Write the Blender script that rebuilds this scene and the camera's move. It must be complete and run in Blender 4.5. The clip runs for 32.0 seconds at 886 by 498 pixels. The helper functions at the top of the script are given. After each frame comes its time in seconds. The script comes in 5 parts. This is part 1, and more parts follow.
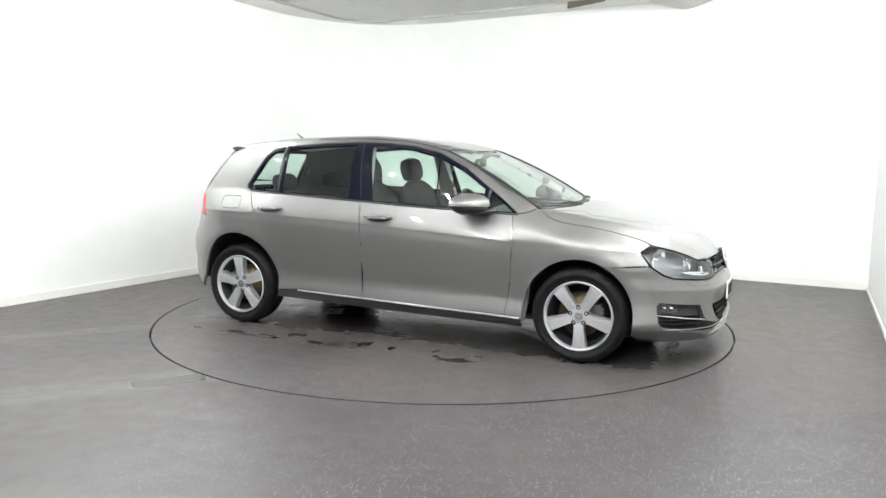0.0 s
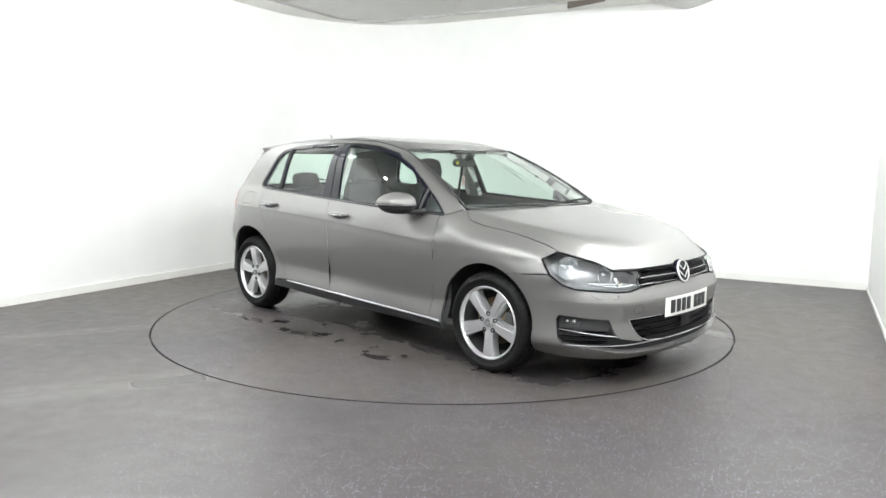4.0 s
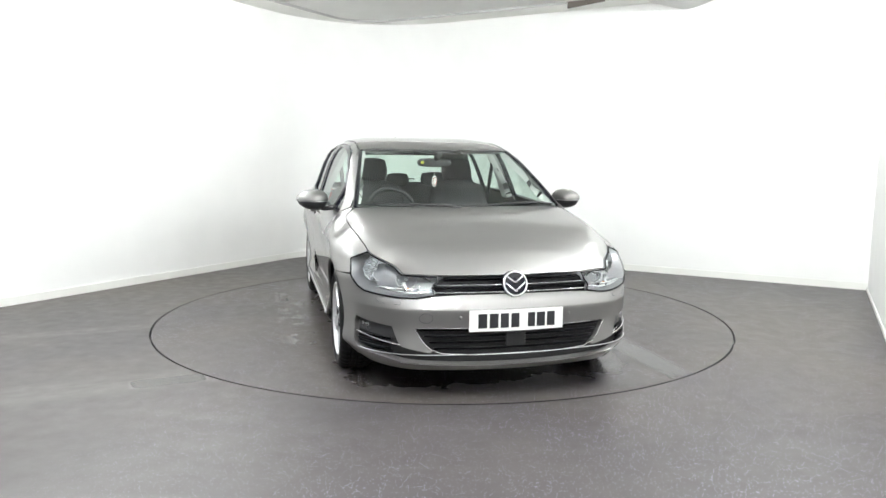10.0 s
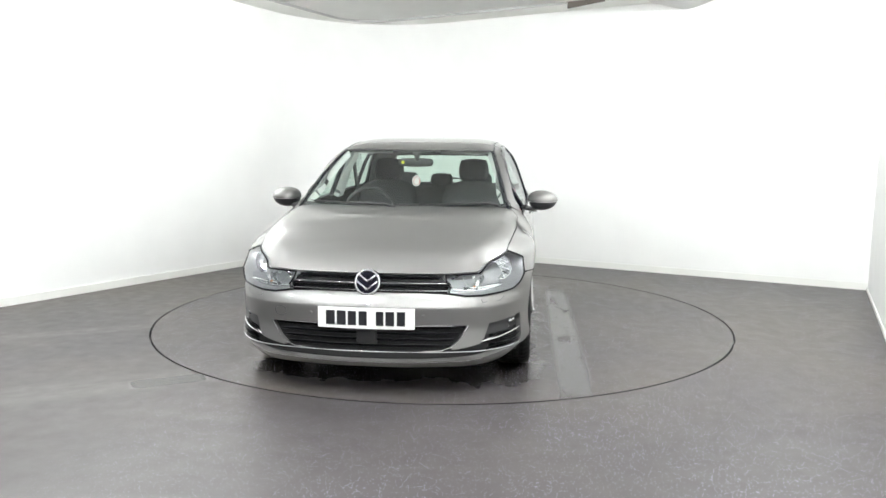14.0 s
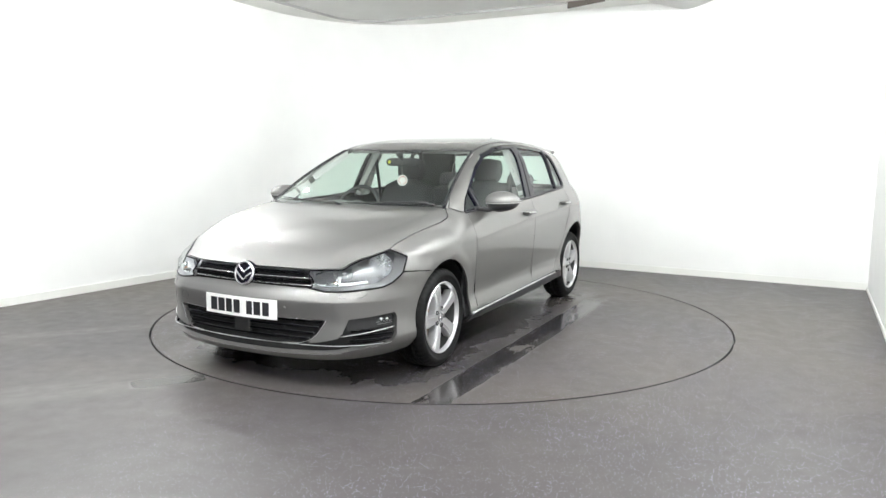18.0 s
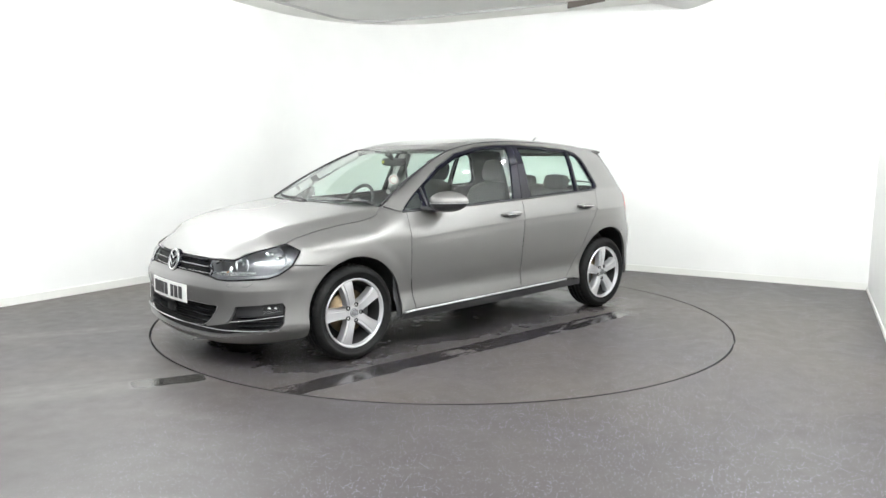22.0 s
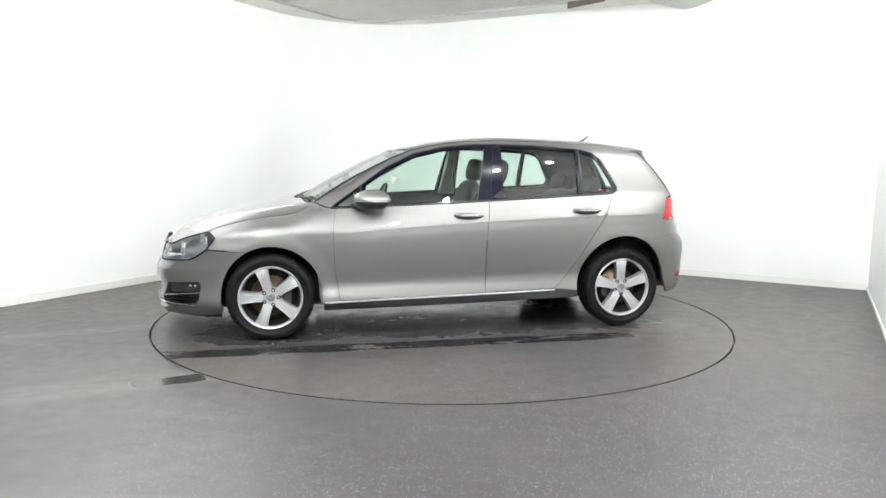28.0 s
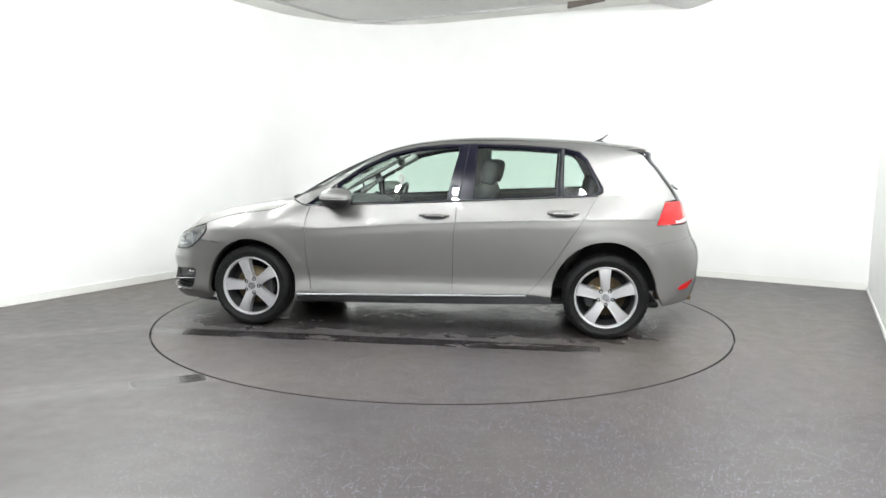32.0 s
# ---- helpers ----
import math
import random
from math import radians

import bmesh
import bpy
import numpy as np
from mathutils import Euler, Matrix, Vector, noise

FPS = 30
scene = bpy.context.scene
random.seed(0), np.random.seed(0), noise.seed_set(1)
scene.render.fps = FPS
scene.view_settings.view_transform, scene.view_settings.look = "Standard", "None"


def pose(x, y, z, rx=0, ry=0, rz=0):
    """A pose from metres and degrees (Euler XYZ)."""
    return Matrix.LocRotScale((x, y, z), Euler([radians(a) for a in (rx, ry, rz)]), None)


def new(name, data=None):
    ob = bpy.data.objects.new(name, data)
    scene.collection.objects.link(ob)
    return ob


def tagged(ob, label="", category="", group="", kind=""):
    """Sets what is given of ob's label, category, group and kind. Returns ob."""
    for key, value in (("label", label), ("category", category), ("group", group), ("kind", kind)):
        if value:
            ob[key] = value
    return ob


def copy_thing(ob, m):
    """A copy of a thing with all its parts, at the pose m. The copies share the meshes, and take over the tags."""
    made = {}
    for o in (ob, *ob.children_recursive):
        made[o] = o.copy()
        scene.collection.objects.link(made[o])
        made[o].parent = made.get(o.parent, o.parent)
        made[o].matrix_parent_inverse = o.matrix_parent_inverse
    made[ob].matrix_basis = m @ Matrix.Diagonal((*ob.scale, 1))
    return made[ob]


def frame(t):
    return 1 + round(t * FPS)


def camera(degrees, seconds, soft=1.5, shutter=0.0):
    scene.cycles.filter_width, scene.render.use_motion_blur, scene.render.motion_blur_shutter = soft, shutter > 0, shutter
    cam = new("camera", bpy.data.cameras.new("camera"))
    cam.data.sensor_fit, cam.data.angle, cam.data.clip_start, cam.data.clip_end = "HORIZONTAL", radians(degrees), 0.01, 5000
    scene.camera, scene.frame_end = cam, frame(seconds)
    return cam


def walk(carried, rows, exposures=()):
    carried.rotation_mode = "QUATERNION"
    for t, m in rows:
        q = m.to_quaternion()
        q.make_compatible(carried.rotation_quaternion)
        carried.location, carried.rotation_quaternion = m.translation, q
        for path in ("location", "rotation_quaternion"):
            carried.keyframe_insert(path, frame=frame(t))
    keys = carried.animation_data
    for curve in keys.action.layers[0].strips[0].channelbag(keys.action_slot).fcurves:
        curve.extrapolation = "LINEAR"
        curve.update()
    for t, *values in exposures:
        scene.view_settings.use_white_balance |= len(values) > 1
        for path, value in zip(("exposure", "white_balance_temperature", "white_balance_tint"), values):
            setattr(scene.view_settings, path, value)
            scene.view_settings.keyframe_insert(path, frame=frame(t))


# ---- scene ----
# ---- the camera stands still; the turntable turns ----
EYE = Vector((0.0, -5.925, 1.279))
cam = camera(62.85, 32.0)
AIM = pose(EYE.x, EYE.y, EYE.z, 90 - 7.125, 0, 0) @ pose(0, 0, 0, 0, 0, 0.5)
walk(cam, [(0.0, AIM), (32.0, AIM)])

# ---- light ----
world = bpy.data.worlds.new("world")
scene.world = world
world.use_nodes = True
world.node_tree.nodes["Background"].inputs["Color"].default_value = (0.9, 0.95, 1.0, 1)
world.node_tree.nodes["Background"].inputs["Strength"].default_value = 0.05
scene.view_settings.exposure = -0.28
LAMP_POWER = 1750.0


# ---- materials ----
def nodes_of(name):
    m = bpy.data.materials.new(name)
    m.use_nodes = True
    t = m.node_tree
    return m, t, t.nodes["Principled BSDF"]


def plain(name, color, rough=0.5, metal=0.0, coat=0.0, bump=0.0, scale=60.0, vary=0.0, coat_rough=0.03):
    """A principled material with a little variation of tone and relief."""
    m, t, b = nodes_of(name)
    b.inputs["Base Color"].default_value = (*color, 1)
    b.inputs["Roughness"].default_value = rough
    b.inputs["Metallic"].default_value = metal
    b.inputs["Coat Weight"].default_value = coat
    b.inputs["Coat Roughness"].default_value = coat_rough
    if bump or vary:
        co = t.nodes.new("ShaderNodeTexCoord")
        n = t.nodes.new("ShaderNodeTexNoise")
        n.inputs["Scale"].default_value = scale
        n.inputs["Detail"].default_value = 6
        t.links.new(co.outputs["Object"], n.inputs["Vector"])
        if bump:
            bp = t.nodes.new("ShaderNodeBump")
            bp.inputs["Strength"].default_value = bump
            bp.inputs["Distance"].default_value = 0.002
            t.links.new(n.outputs["Fac"], bp.inputs["Height"])
            t.links.new(bp.outputs["Normal"], b.inputs["Normal"])
        if vary:
            n2 = t.nodes.new("ShaderNodeTexNoise")
            n2.inputs["Scale"].default_value = scale * 0.07
            n2.inputs["Detail"].default_value = 5
            t.links.new(co.outputs["Object"], n2.inputs["Vector"])
            r = t.nodes.new("ShaderNodeMapRange")
            r.inputs["From Min"].default_value, r.inputs["From Max"].default_value = 0.3, 0.7
            r.inputs["To Min"].default_value, r.inputs["To Max"].default_value = 1 - vary, 1 + vary
            t.links.new(n2.outputs["Fac"], r.inputs["Value"])
            v = t.nodes.new("ShaderNodeVectorMath")
            v.operation = "SCALE"
            v.inputs[0].default_value = color
            t.links.new(r.outputs["Result"], v.inputs["Scale"])
            t.links.new(v.outputs["Vector"], b.inputs["Base Color"])
            r2 = t.nodes.new("ShaderNodeMapRange")
            r2.inputs["To Min"].default_value, r2.inputs["To Max"].default_value = rough * 0.85, min(1, rough * 1.15)
            t.links.new(n.outputs["Fac"], r2.inputs["Value"])
            t.links.new(r2.outputs["Result"], b.inputs["Roughness"])
    return m


def glass_mat(name, tint, rough=0.0, least=0.075):
    """Thin tinted glass: clear through, glossy by Fresnel."""
    m, t, b = nodes_of(name)
    t.nodes.remove(b)
    out = t.nodes["Material Output"]
    tr, gl, mix = t.nodes.new("ShaderNodeBsdfTransparent"), t.nodes.new("ShaderNodeBsdfGlossy"), t.nodes.new("ShaderNodeMixShader")
    fr = t.nodes.new("ShaderNodeLayerWeight")
    pw = t.nodes.new("ShaderNodeMath")
    pw.operation = "POWER"
    pw.inputs[1].default_value = 5.0
    t.links.new(fr.outputs["Facing"], pw.inputs[0])
    gloss = t.nodes.new("ShaderNodeMapRange")
    gloss.inputs["To Min"].default_value, gloss.inputs["To Max"].default_value = least, 1.0
    t.links.new(pw.outputs[0], gloss.inputs["Value"])
    tr.inputs["Color"].default_value = (*tint, 1)
    gl.inputs["Roughness"].default_value = rough
    t.links.new(gloss.outputs["Result"], mix.inputs["Fac"])
    t.links.new(tr.outputs["BSDF"], mix.inputs[1])
    t.links.new(gl.outputs["BSDF"], mix.inputs[2])
    t.links.new(mix.outputs["Shader"], out.inputs["Surface"])
    return m


def glow_mat(name, color, strength):
    m, t, b = nodes_of(name)
    b.inputs["Base Color"].default_value = (0.8, 0.8, 0.8, 1)
    b.inputs["Emission Color"].default_value = (*color, 1)
    b.inputs["Emission Strength"].default_value = strength
    return m


PAINT = plain("grey_metallic_paint", (0.188, 0.185, 0.178), 0.46, 0.76, 1.0, 0.012, 900)
BLACK = plain("black_plastic", (0.018, 0.018, 0.019), 0.45, 0, 0, 0.15, 500)
GLOSS = plain("gloss_black", (0.004, 0.004, 0.010), 0.03)
GLOSS.node_tree.nodes["Principled BSDF"].inputs["Specular IOR Level"].default_value = 0.30
GRILLE = plain("grille_black", (0.003, 0.003, 0.004), 0.40, 0, 0)
GRILLE.node_tree.nodes["Principled BSDF"].inputs["Specular IOR Level"].default_value = 0.10
# Barrel of the alloy rim, darkened to carry the shade between the spokes
BARREL = plain("rim_barrel_shade", (0.045, 0.045, 0.045), 0.5, 0.5)
DARK = plain("dark_cavity", (0.012, 0.012, 0.012), 0.8)
CHROME = plain("chrome", (0.85, 0.85, 0.86), 0.08, 1.0)
ALLOY = plain("silver_alloy", (0.64, 0.64, 0.65), 0.30, 0.75, 0.6)
RUBBER = plain("tyre_rubber", (0.006, 0.006, 0.006), 0.6, 0, 0, 0.2, 220, 0.25)
RUBBER.node_tree.nodes["Principled BSDF"].inputs["Specular IOR Level"].default_value = 0.16
STEEL = plain("brake_steel", (0.20, 0.15, 0.09), 0.42, 0.9, 0, 0.1, 90, 0.3)
FABRIC = plain("charcoal_fabric", (0.040, 0.040, 0.042), 0.95, 0, 0, 0.3, 300, 0.15)
TRIM = plain("charcoal_trim", (0.075, 0.076, 0.078), 0.6, 0, 0, 0.1, 250)
LINING = plain("pale_grey_lining", (0.55, 0.56, 0.54), 0.85, 0, 0, 0.3, 400)
PLATE = plain("white_plate", (0.80, 0.80, 0.77), 0.4, 0, 0.3)
INK = plain("black_ink", (0.01, 0.01, 0.012), 0.4)
RED = plain("red_lens", (0.50, 0.006, 0.008), 0.12, 0, 0.3)
LENS = glass_mat("clear_lens", (0.93, 0.95, 0.95))
GLASS = glass_mat("green_tinted_glass", (0.80, 0.92, 0.86))
SCREEN = glass_mat("windscreen_glass", (0.84, 0.93, 0.88), least=0.12)
MIRROR = plain("mirror_glass", (0.8, 0.82, 0.82), 0.02, 1.0)
REFLECTOR = plain("lamp_reflector", (0.90, 0.91, 0.92), 0.14, 1.0)
LAMPGREY = plain("lamp_housing_grey", (0.20, 0.205, 0.215), 0.35, 0.3)
LAMPDARK = plain("lamp_housing_dark", (0.36, 0.364, 0.375), 0.28, 0.7)
CALIPER = plain("caliper_grey", (0.09, 0.09, 0.092), 0.6, 0.4, 0, 0.2, 120, 0.2)
AMBER = plain("amber_bulb", (0.40, 0.20, 0.10), 0.25)
WHITE = plain("white_paint", (0.80, 0.80, 0.78), 0.55, 0, 0, 0.1, 40, 0.02)
GREYWALL = plain("grey_unseen_wall_paint", (0.18, 0.18, 0.185), 0.6, 0, 0, 0.1, 40, 0.05)
COVE = plain("cove_white", (0.76, 0.76, 0.72), 0.5, 0, 0, 0.1, 40, 0.03)
YELLOW = plain("yellow_sticker", (0.75, 0.72, 0.03), 0.5)
CARD = plain("white_card", (0.75, 0.74, 0.72), 0.5)
CEIL = plain("ceiling_fabric", (0.66, 0.66, 0.64), 0.9, 0, 0, 0.3, 30, 0.03)


# ---- mesh helpers ----
def part(name, bm, material, parent, label="", smooth=True):
    """Links a bmesh as one mesh object under a thing or a part."""
    me = bpy.data.meshes.new(name)
    bm.to_mesh(me)
    bm.free()
    me.materials.append(material)
    if smooth:
        me.polygons.foreach_set("use_smooth", [True] * len(me.polygons))
    ob = new(name, me)
    ob.parent = parent
    return tagged(ob, label) if label else ob


def thing(name, label, category, m=None, group="", kind=""):
    ob = new(name)
    ob.empty_display_size = 0.2
    if m is not None:
        ob.matrix_basis = m
    return tagged(ob, label, category, group, kind)


def box(bm, lo, hi, bevel=0.0):
    """A box with bevelled edges, added to bm."""
    made = bmesh.ops.create_cube(bm, size=1.0)["verts"]
    for v in made:
        v.co = Vector([lo[i] + (v.co[i] + 0.5) * (hi[i] - lo[i]) for i in range(3)])
    if bevel:
        edges = list({e for v in made for e in v.link_edges})
        bmesh.ops.bevel(bm, geom=edges, offset=bevel, segments=2, affect="EDGES", profile=0.5)
    return bm


def lathe(bm, profile, axis_point=(0, 0, 0), n=48):
    """Turns a profile of (radius, along) about the y axis; open ends."""
    rings = []
    for r, a in profile:
        rings.append([bm.verts.new((axis_point[0] + r * math.cos(2 * math.pi * k / n), axis_point[1] + a,
                                    axis_point[2] + r * math.sin(2 * math.pi * k / n))) for k in range(n)])
    for a, b in zip(rings, rings[1:]):
        for k in range(n):
            bm.faces.new((a[k], a[(k + 1) % n], b[(k + 1) % n], b[k]))
    return rings


def tube(bm, pts, r, n=8, flat=1.0, closed=False):
    """A round bar along points; flat squeezes it upright."""
    pts = [Vector(p) for p in pts]
    rings = []
    last = len(pts) - 1
    for i, p in enumerate(pts):
        if closed:
            d = (pts[(i + 1) % len(pts)] - pts[i - 1]).normalized()
        else:
            d = (pts[min(i + 1, last)] - pts[max(i - 1, 0)]).normalized()
        ref = Vector((0, 0, 1)) if abs(d.z) < 0.9 else Vector((1, 0, 0))
        a = d.cross(ref).normalized()
        b = a.cross(d)
        rad = r[i] if isinstance(r, (list, tuple)) else r
        rings.append([bm.verts.new(p + rad * (math.cos(2 * math.pi * k / n) * a + flat * math.sin(2 * math.pi * k / n) * b)) for k in range(n)])
    pairs = list(zip(rings, rings[1:])) + ([(rings[-1], rings[0])] if closed else [])
    for a, b in pairs:
        for k in range(n):
            bm.faces.new((a[k], a[(k + 1) % n], b[(k + 1) % n], b[k]))
    if not closed:
        bm.faces.new(rings[0][::-1])
        bm.faces.new(rings[-1])
    return bm


def spline(table):
    """A smooth curve through (x, y) pairs (monotone cubic)."""
    xs = [p[0] for p in table]
    ys = [p[1] for p in table]
    n = len(xs)
    d = [(ys[i + 1] - ys[i]) / (xs[i + 1] - xs[i]) for i in range(n - 1)]
    m = [d[0]] + [0.0 if d[i - 1] * d[i] <= 0 else 2 * d[i - 1] * d[i] / (d[i - 1] + d[i]) for i in range(1, n - 1)] + [d[-1]]

    def f(x):
        if x <= xs[0]:
            return ys[0] + m[0] * (x - xs[0])
        if x >= xs[-1]:
            return ys[-1] + m[-1] * (x - xs[-1])
        i = 0
        while x > xs[i + 1]:
            i += 1
        h = xs[i + 1] - xs[i]
        t = (x - xs[i]) / h
        return (ys[i] * (1 + 2 * t) * (1 - t) ** 2 + h * m[i] * t * (1 - t) ** 2
                + ys[i + 1] * t * t * (3 - 2 * t) + h * m[i + 1] * t * t * (t - 1))
    return f


def smooth01(t):
    t = min(1.0, max(0.0, t))
    return t * t * (3 - 2 * t)


# ---- the car's surface: half-width at length x (forward) and height z ----
NOSE = spline([(0.14, 2.09), (0.19, 2.150), (0.25, 2.166), (0.30, 2.158), (0.38, 2.150), (0.46, 2.160), (0.495, 2.164), (0.515, 2.156), (0.575, 2.122), (0.64, 2.112), (0.70, 2.10), (1.0, 2.05)])
TAIL = spline([(0.14, -1.93), (0.25, -1.99), (0.40, -2.04), (0.55, -2.05), (0.64, -2.035), (0.73, -1.985), (0.85, -1.945), (1.0, -1.875), (1.2, -1.735), (1.30, -1.665), (1.45, -1.66)])
HOOD = spline([(0.85, 0.985), (1.1, 0.964), (1.3, 0.934), (1.55, 0.893), (1.77, 0.838), (1.94, 0.772), (2.05, 0.702), (2.09, 0.665), (2.13, 0.60)])
CROWN = spline([(0.85, 0.22), (1.1, 0.205), (1.3, 0.198), (1.5, 0.185), (1.72, 0.160), (1.9, 0.132), (2.10, 0.09)])
ROOF = spline([(-1.64, 1.368), (-1.45, 1.397), (-1.155, 1.426), (-0.715, 1.444), (-0.40, 1.449), (-0.22, 1.440), (0.07, 1.410), (0.36, 1.341), (0.649, 1.205), (0.94, 1.014), (1.1, 0.90)])
SIDE = spline([(0.10, 0.735), (0.17, 0.798), (0.22, 0.846), (0.262, 0.879), (0.285, 0.883), (0.335, 0.8755), (0.40, 0.869), (0.46, 0.868), (0.55, 0.875), (0.64, 0.8845), (0.72, 0.889), (0.80, 0.887), (0.90, 0.880)])
SECTION = spline([(0.78, 6.5), (0.9, 6.0), (1.0, 4.6), (1.1, 3.3), (1.2, 2.6), (1.35, 2.2), (1.6, 2.1), (2.2, 2.1)])
FRONT0, REAR0 = 1.15, -1.15
NF, NR = 2.75, 3.2


def belt(x):
    return 0.970 - 0.046 * x


def crease(x):
    a = 0.811 - 0.0584 * x - 0.0132 * x * x
    return a + (HOOD(x) - CROWN(x) - a) * smooth01((x - 0.85) / 0.5) if x > 0.85 else a


def wb(x):
    return 0.835 - (0.05 * x * x if x > 0 else 0.036 * x * x)


def blunt(z):
    """How square the nose is in plan: squarer at the bumper than at the bonnet."""
    return 3.35 - 0.60 * smooth01((z - 0.62) / 0.10)


def ends(x, z):
    if x > FRONT0:
        k = (x - FRONT0) / (NOSE(z) - FRONT0)
        n = blunt(z)
        return max(0.0, 1 - k ** n) ** (1 / n) if k < 1 else 0.0
    if x < REAR0:
        n = NR + 3.0 * smooth01((z - 0.85) / 0.25)
        k = (REAR0 - x) / (REAR0 - TAIL(z))
        return max(0.0, 1 - k ** n) ** (1 / n) if k < 1 else 0.0
    return 1.0


def flare(x, z):
    a = 0.0
    for cx, r0 in ((1.3185, 0.36), (-1.3185, 0.392)):
        r = math.hypot(x - cx, z - 0.31)
        a += 0.0065 * (1 - smooth01((r - r0 - 0.020) / 0.085))
    return a


def keenness(x):
    """How sharp the crease is: crisp along the doors, fading out on the wing."""
    return 1.12 + 0.75 * smooth01((x - 0.72) / 0.35)


DOOR = spline([(-0.2, 0.888), (0.0, 0.8865), (0.15, 0.8855), (0.28, 0.882), (0.45, 0.875), (0.57, 0.868), (0.67, 0.8605), (0.735, 0.8575), (0.80, 0.860), (0.87, 0.8685), (0.94, 0.8765), (1.0, 0.880), (1.05, 0.879), (1.15, 0.84), (1.3, 0.76)])
SHUT_Y = spline([(0.86, 0.800), (0.95, 0.790), (1.04, 0.780), (1.10, 0.7745), (1.20, 0.772), (1.35, 0.770), (1.50, 0.756), (1.65, 0.734), (1.725, 0.722), (1.81, 0.686), (1.92, 0.605), (1.99, 0.535)])
SHUT_Z = spline([(0.86, 0.927), (0.95, 0.925), (1.04, 0.917), (1.10, 0.905), (1.20, 0.879), (1.35, 0.8615), (1.50, 0.835), (1.65, 0.797), (1.725, 0.766), (1.81, 0.742), (1.92, 0.706), (1.99, 0.672)])
RIDGE = spline([(1.0, 0.685), (1.15, 0.694), (1.3, 0.688), (1.5, 0.662), (1.7, 0.602), (1.85, 0.553), (1.97, 0.505), (2.05, 0.455)])
_SECTIONS = {}


def section(x):
    """The wing's and bonnet's section at x: edge, ridge and the curve between crease and edge."""
    key = round(x, 6)
    if key not in _SECTIONS:
        ys, zs, yr, h, zc = SHUT_Y(x), SHUT_Z(x), RIDGE(x), HOOD(x), crease(x)
        yr = min(yr, ys - 0.02)
        d = 0.5 * (ys - yr + math.hypot(ys - yr, 0.018))
        fall = h - 0.012 * (ys / yr) ** 2 - zs
        first = min(0.24, 0.8 * fall / d)
        a = (fall - first * d) / (d * d)
        lean = 0.024 * ys / yr / yr + first + 2 * a * d
        w = SIDE(zc) * ends(x, zc)
        lam = min(0.42 * (w - ys), 0.6 * (zs - zc) / max(0.05, lean))
        _SECTIONS[key] = (ys, zs, yr, h, zc, first, a, w, zc + 0.50 * (zs - zc), ys + lam, zs - lean * lam)
    return _SECTIONS[key]


def bonnet_z(x, y):
    """The bonnet: nearly flat between two soft ridges, falling away outside them."""
    ys, zs, yr, h, zc, first, a, w, z1, y2, z2 = section(x)
    y = abs(y)
    d = 0.5 * (y - yr + math.hypot(y - yr, 0.018))
    return h - 0.012 * (y / yr) ** 2 - first * d - a * d * d


def wing_y(x, z):
    """Half-width of the wing from its crease up to the bonnet's edge, and of the bonnet above that."""
    ys, zs, yr, h, zc, first, a, w, z1, y2, z2 = section(x)
    lo, hi = 0.0, 1.0
    if z <= zs:
        for _ in range(22):
            t = (lo + hi) / 2
            q = (1 - t) ** 3 * zc + 3 * t * (1 - t) ** 2 * z1 + 3 * t * t * (1 - t) * z2 + t ** 3 * zs
            lo, hi = (t, hi) if q < z else (lo, t)
        return (1 - t) ** 3 * w + 3 * t * (1 - t) ** 2 * w + 3 * t * t * (1 - t) * y2 + t ** 3 * ys + flare(x, z)
    for _ in range(22):
        t = (lo + hi) / 2
        lo, hi = (t, hi) if bonnet_z(x, t * ys) > z else (lo, t)
    return t * ys + flare(x, zs)


def flank(x, z):
    """Half-width below the crease: a convex door that turns out again above the sill."""
    k = 1 - smooth01((abs(x - 0.02) - 0.93) / 0.28)
    if k <= 0:
        return SIDE(z)
    zc = crease(x)
    return DOOR((zc - z) / (zc - 0.27)) * k + SIDE(z) * (1 - k)


def over(x, v):
    """How the section of the wing draws in from its crease (v = 0) to the bonnet's top (v = 1)."""
    m = SECTION(x)
    return (1 - 0.11 * v ** keenness(x) * (1 - smooth01((x - 0.95) / 0.45))) * max(0.0, 1 - v ** m) ** (1 / m)


def body_y(x, z):
    zc, zb = crease(x), belt(x)
    if z <= zc:
        low = flank(x, z) - 0.0045 * smooth01((z - zc + 0.060) / 0.055) * (1 - smooth01((x - 0.6) / 0.5)) * (1 if x > -1.2 else 1 - smooth01((-1.2 - x) / 0.4))
        return (low + flare(x, z)) * ends(x, z)
    door = 0.0
    if x < 1.3:
        if z < zb:
            v = (z - zc) / (zb - zc)
            door = (flank(x, zc) + (wb(x) - flank(x, zc)) * v ** keenness(x) + flare(x, z)) * ends(x, z)
        else:
            rz = max(ROOF(x), zb + 0.02) + 0.065 * smooth01((x - 0.75) / 0.25)
            u = min(1.0, (z - zb) / (rz - zb))
            door = wb(x) * (1 - 0.19 * u) * max(0.0, 1 - u ** 6) ** (1 / 6) * ends(x, z)
    if x <= 0.78:
        return door
    front = front_y(x, z)
    k = smooth01((x - 0.86) / 0.20) * (1 - smooth01((z - 0.925) / 0.04) * (1 - smooth01((x - 1.01) / 0.09)))
    return door * (1 - k) + front * k


def front_y(x, z):
    """The wing, giving way to the rounder nose."""
    k = smooth01((x - 1.80) / 0.15)
    zc = crease(x)
    y = wing_y(x, z) * (1 - k) if k < 1 else 0.0
    if k > 0:
        v = min(1.0, (z - zc) / max(0.02, HOOD(x) - zc))
        y += (SIDE(zc) + flare(x, z)) * ends(x, z) * over(x, v) * k
    return y


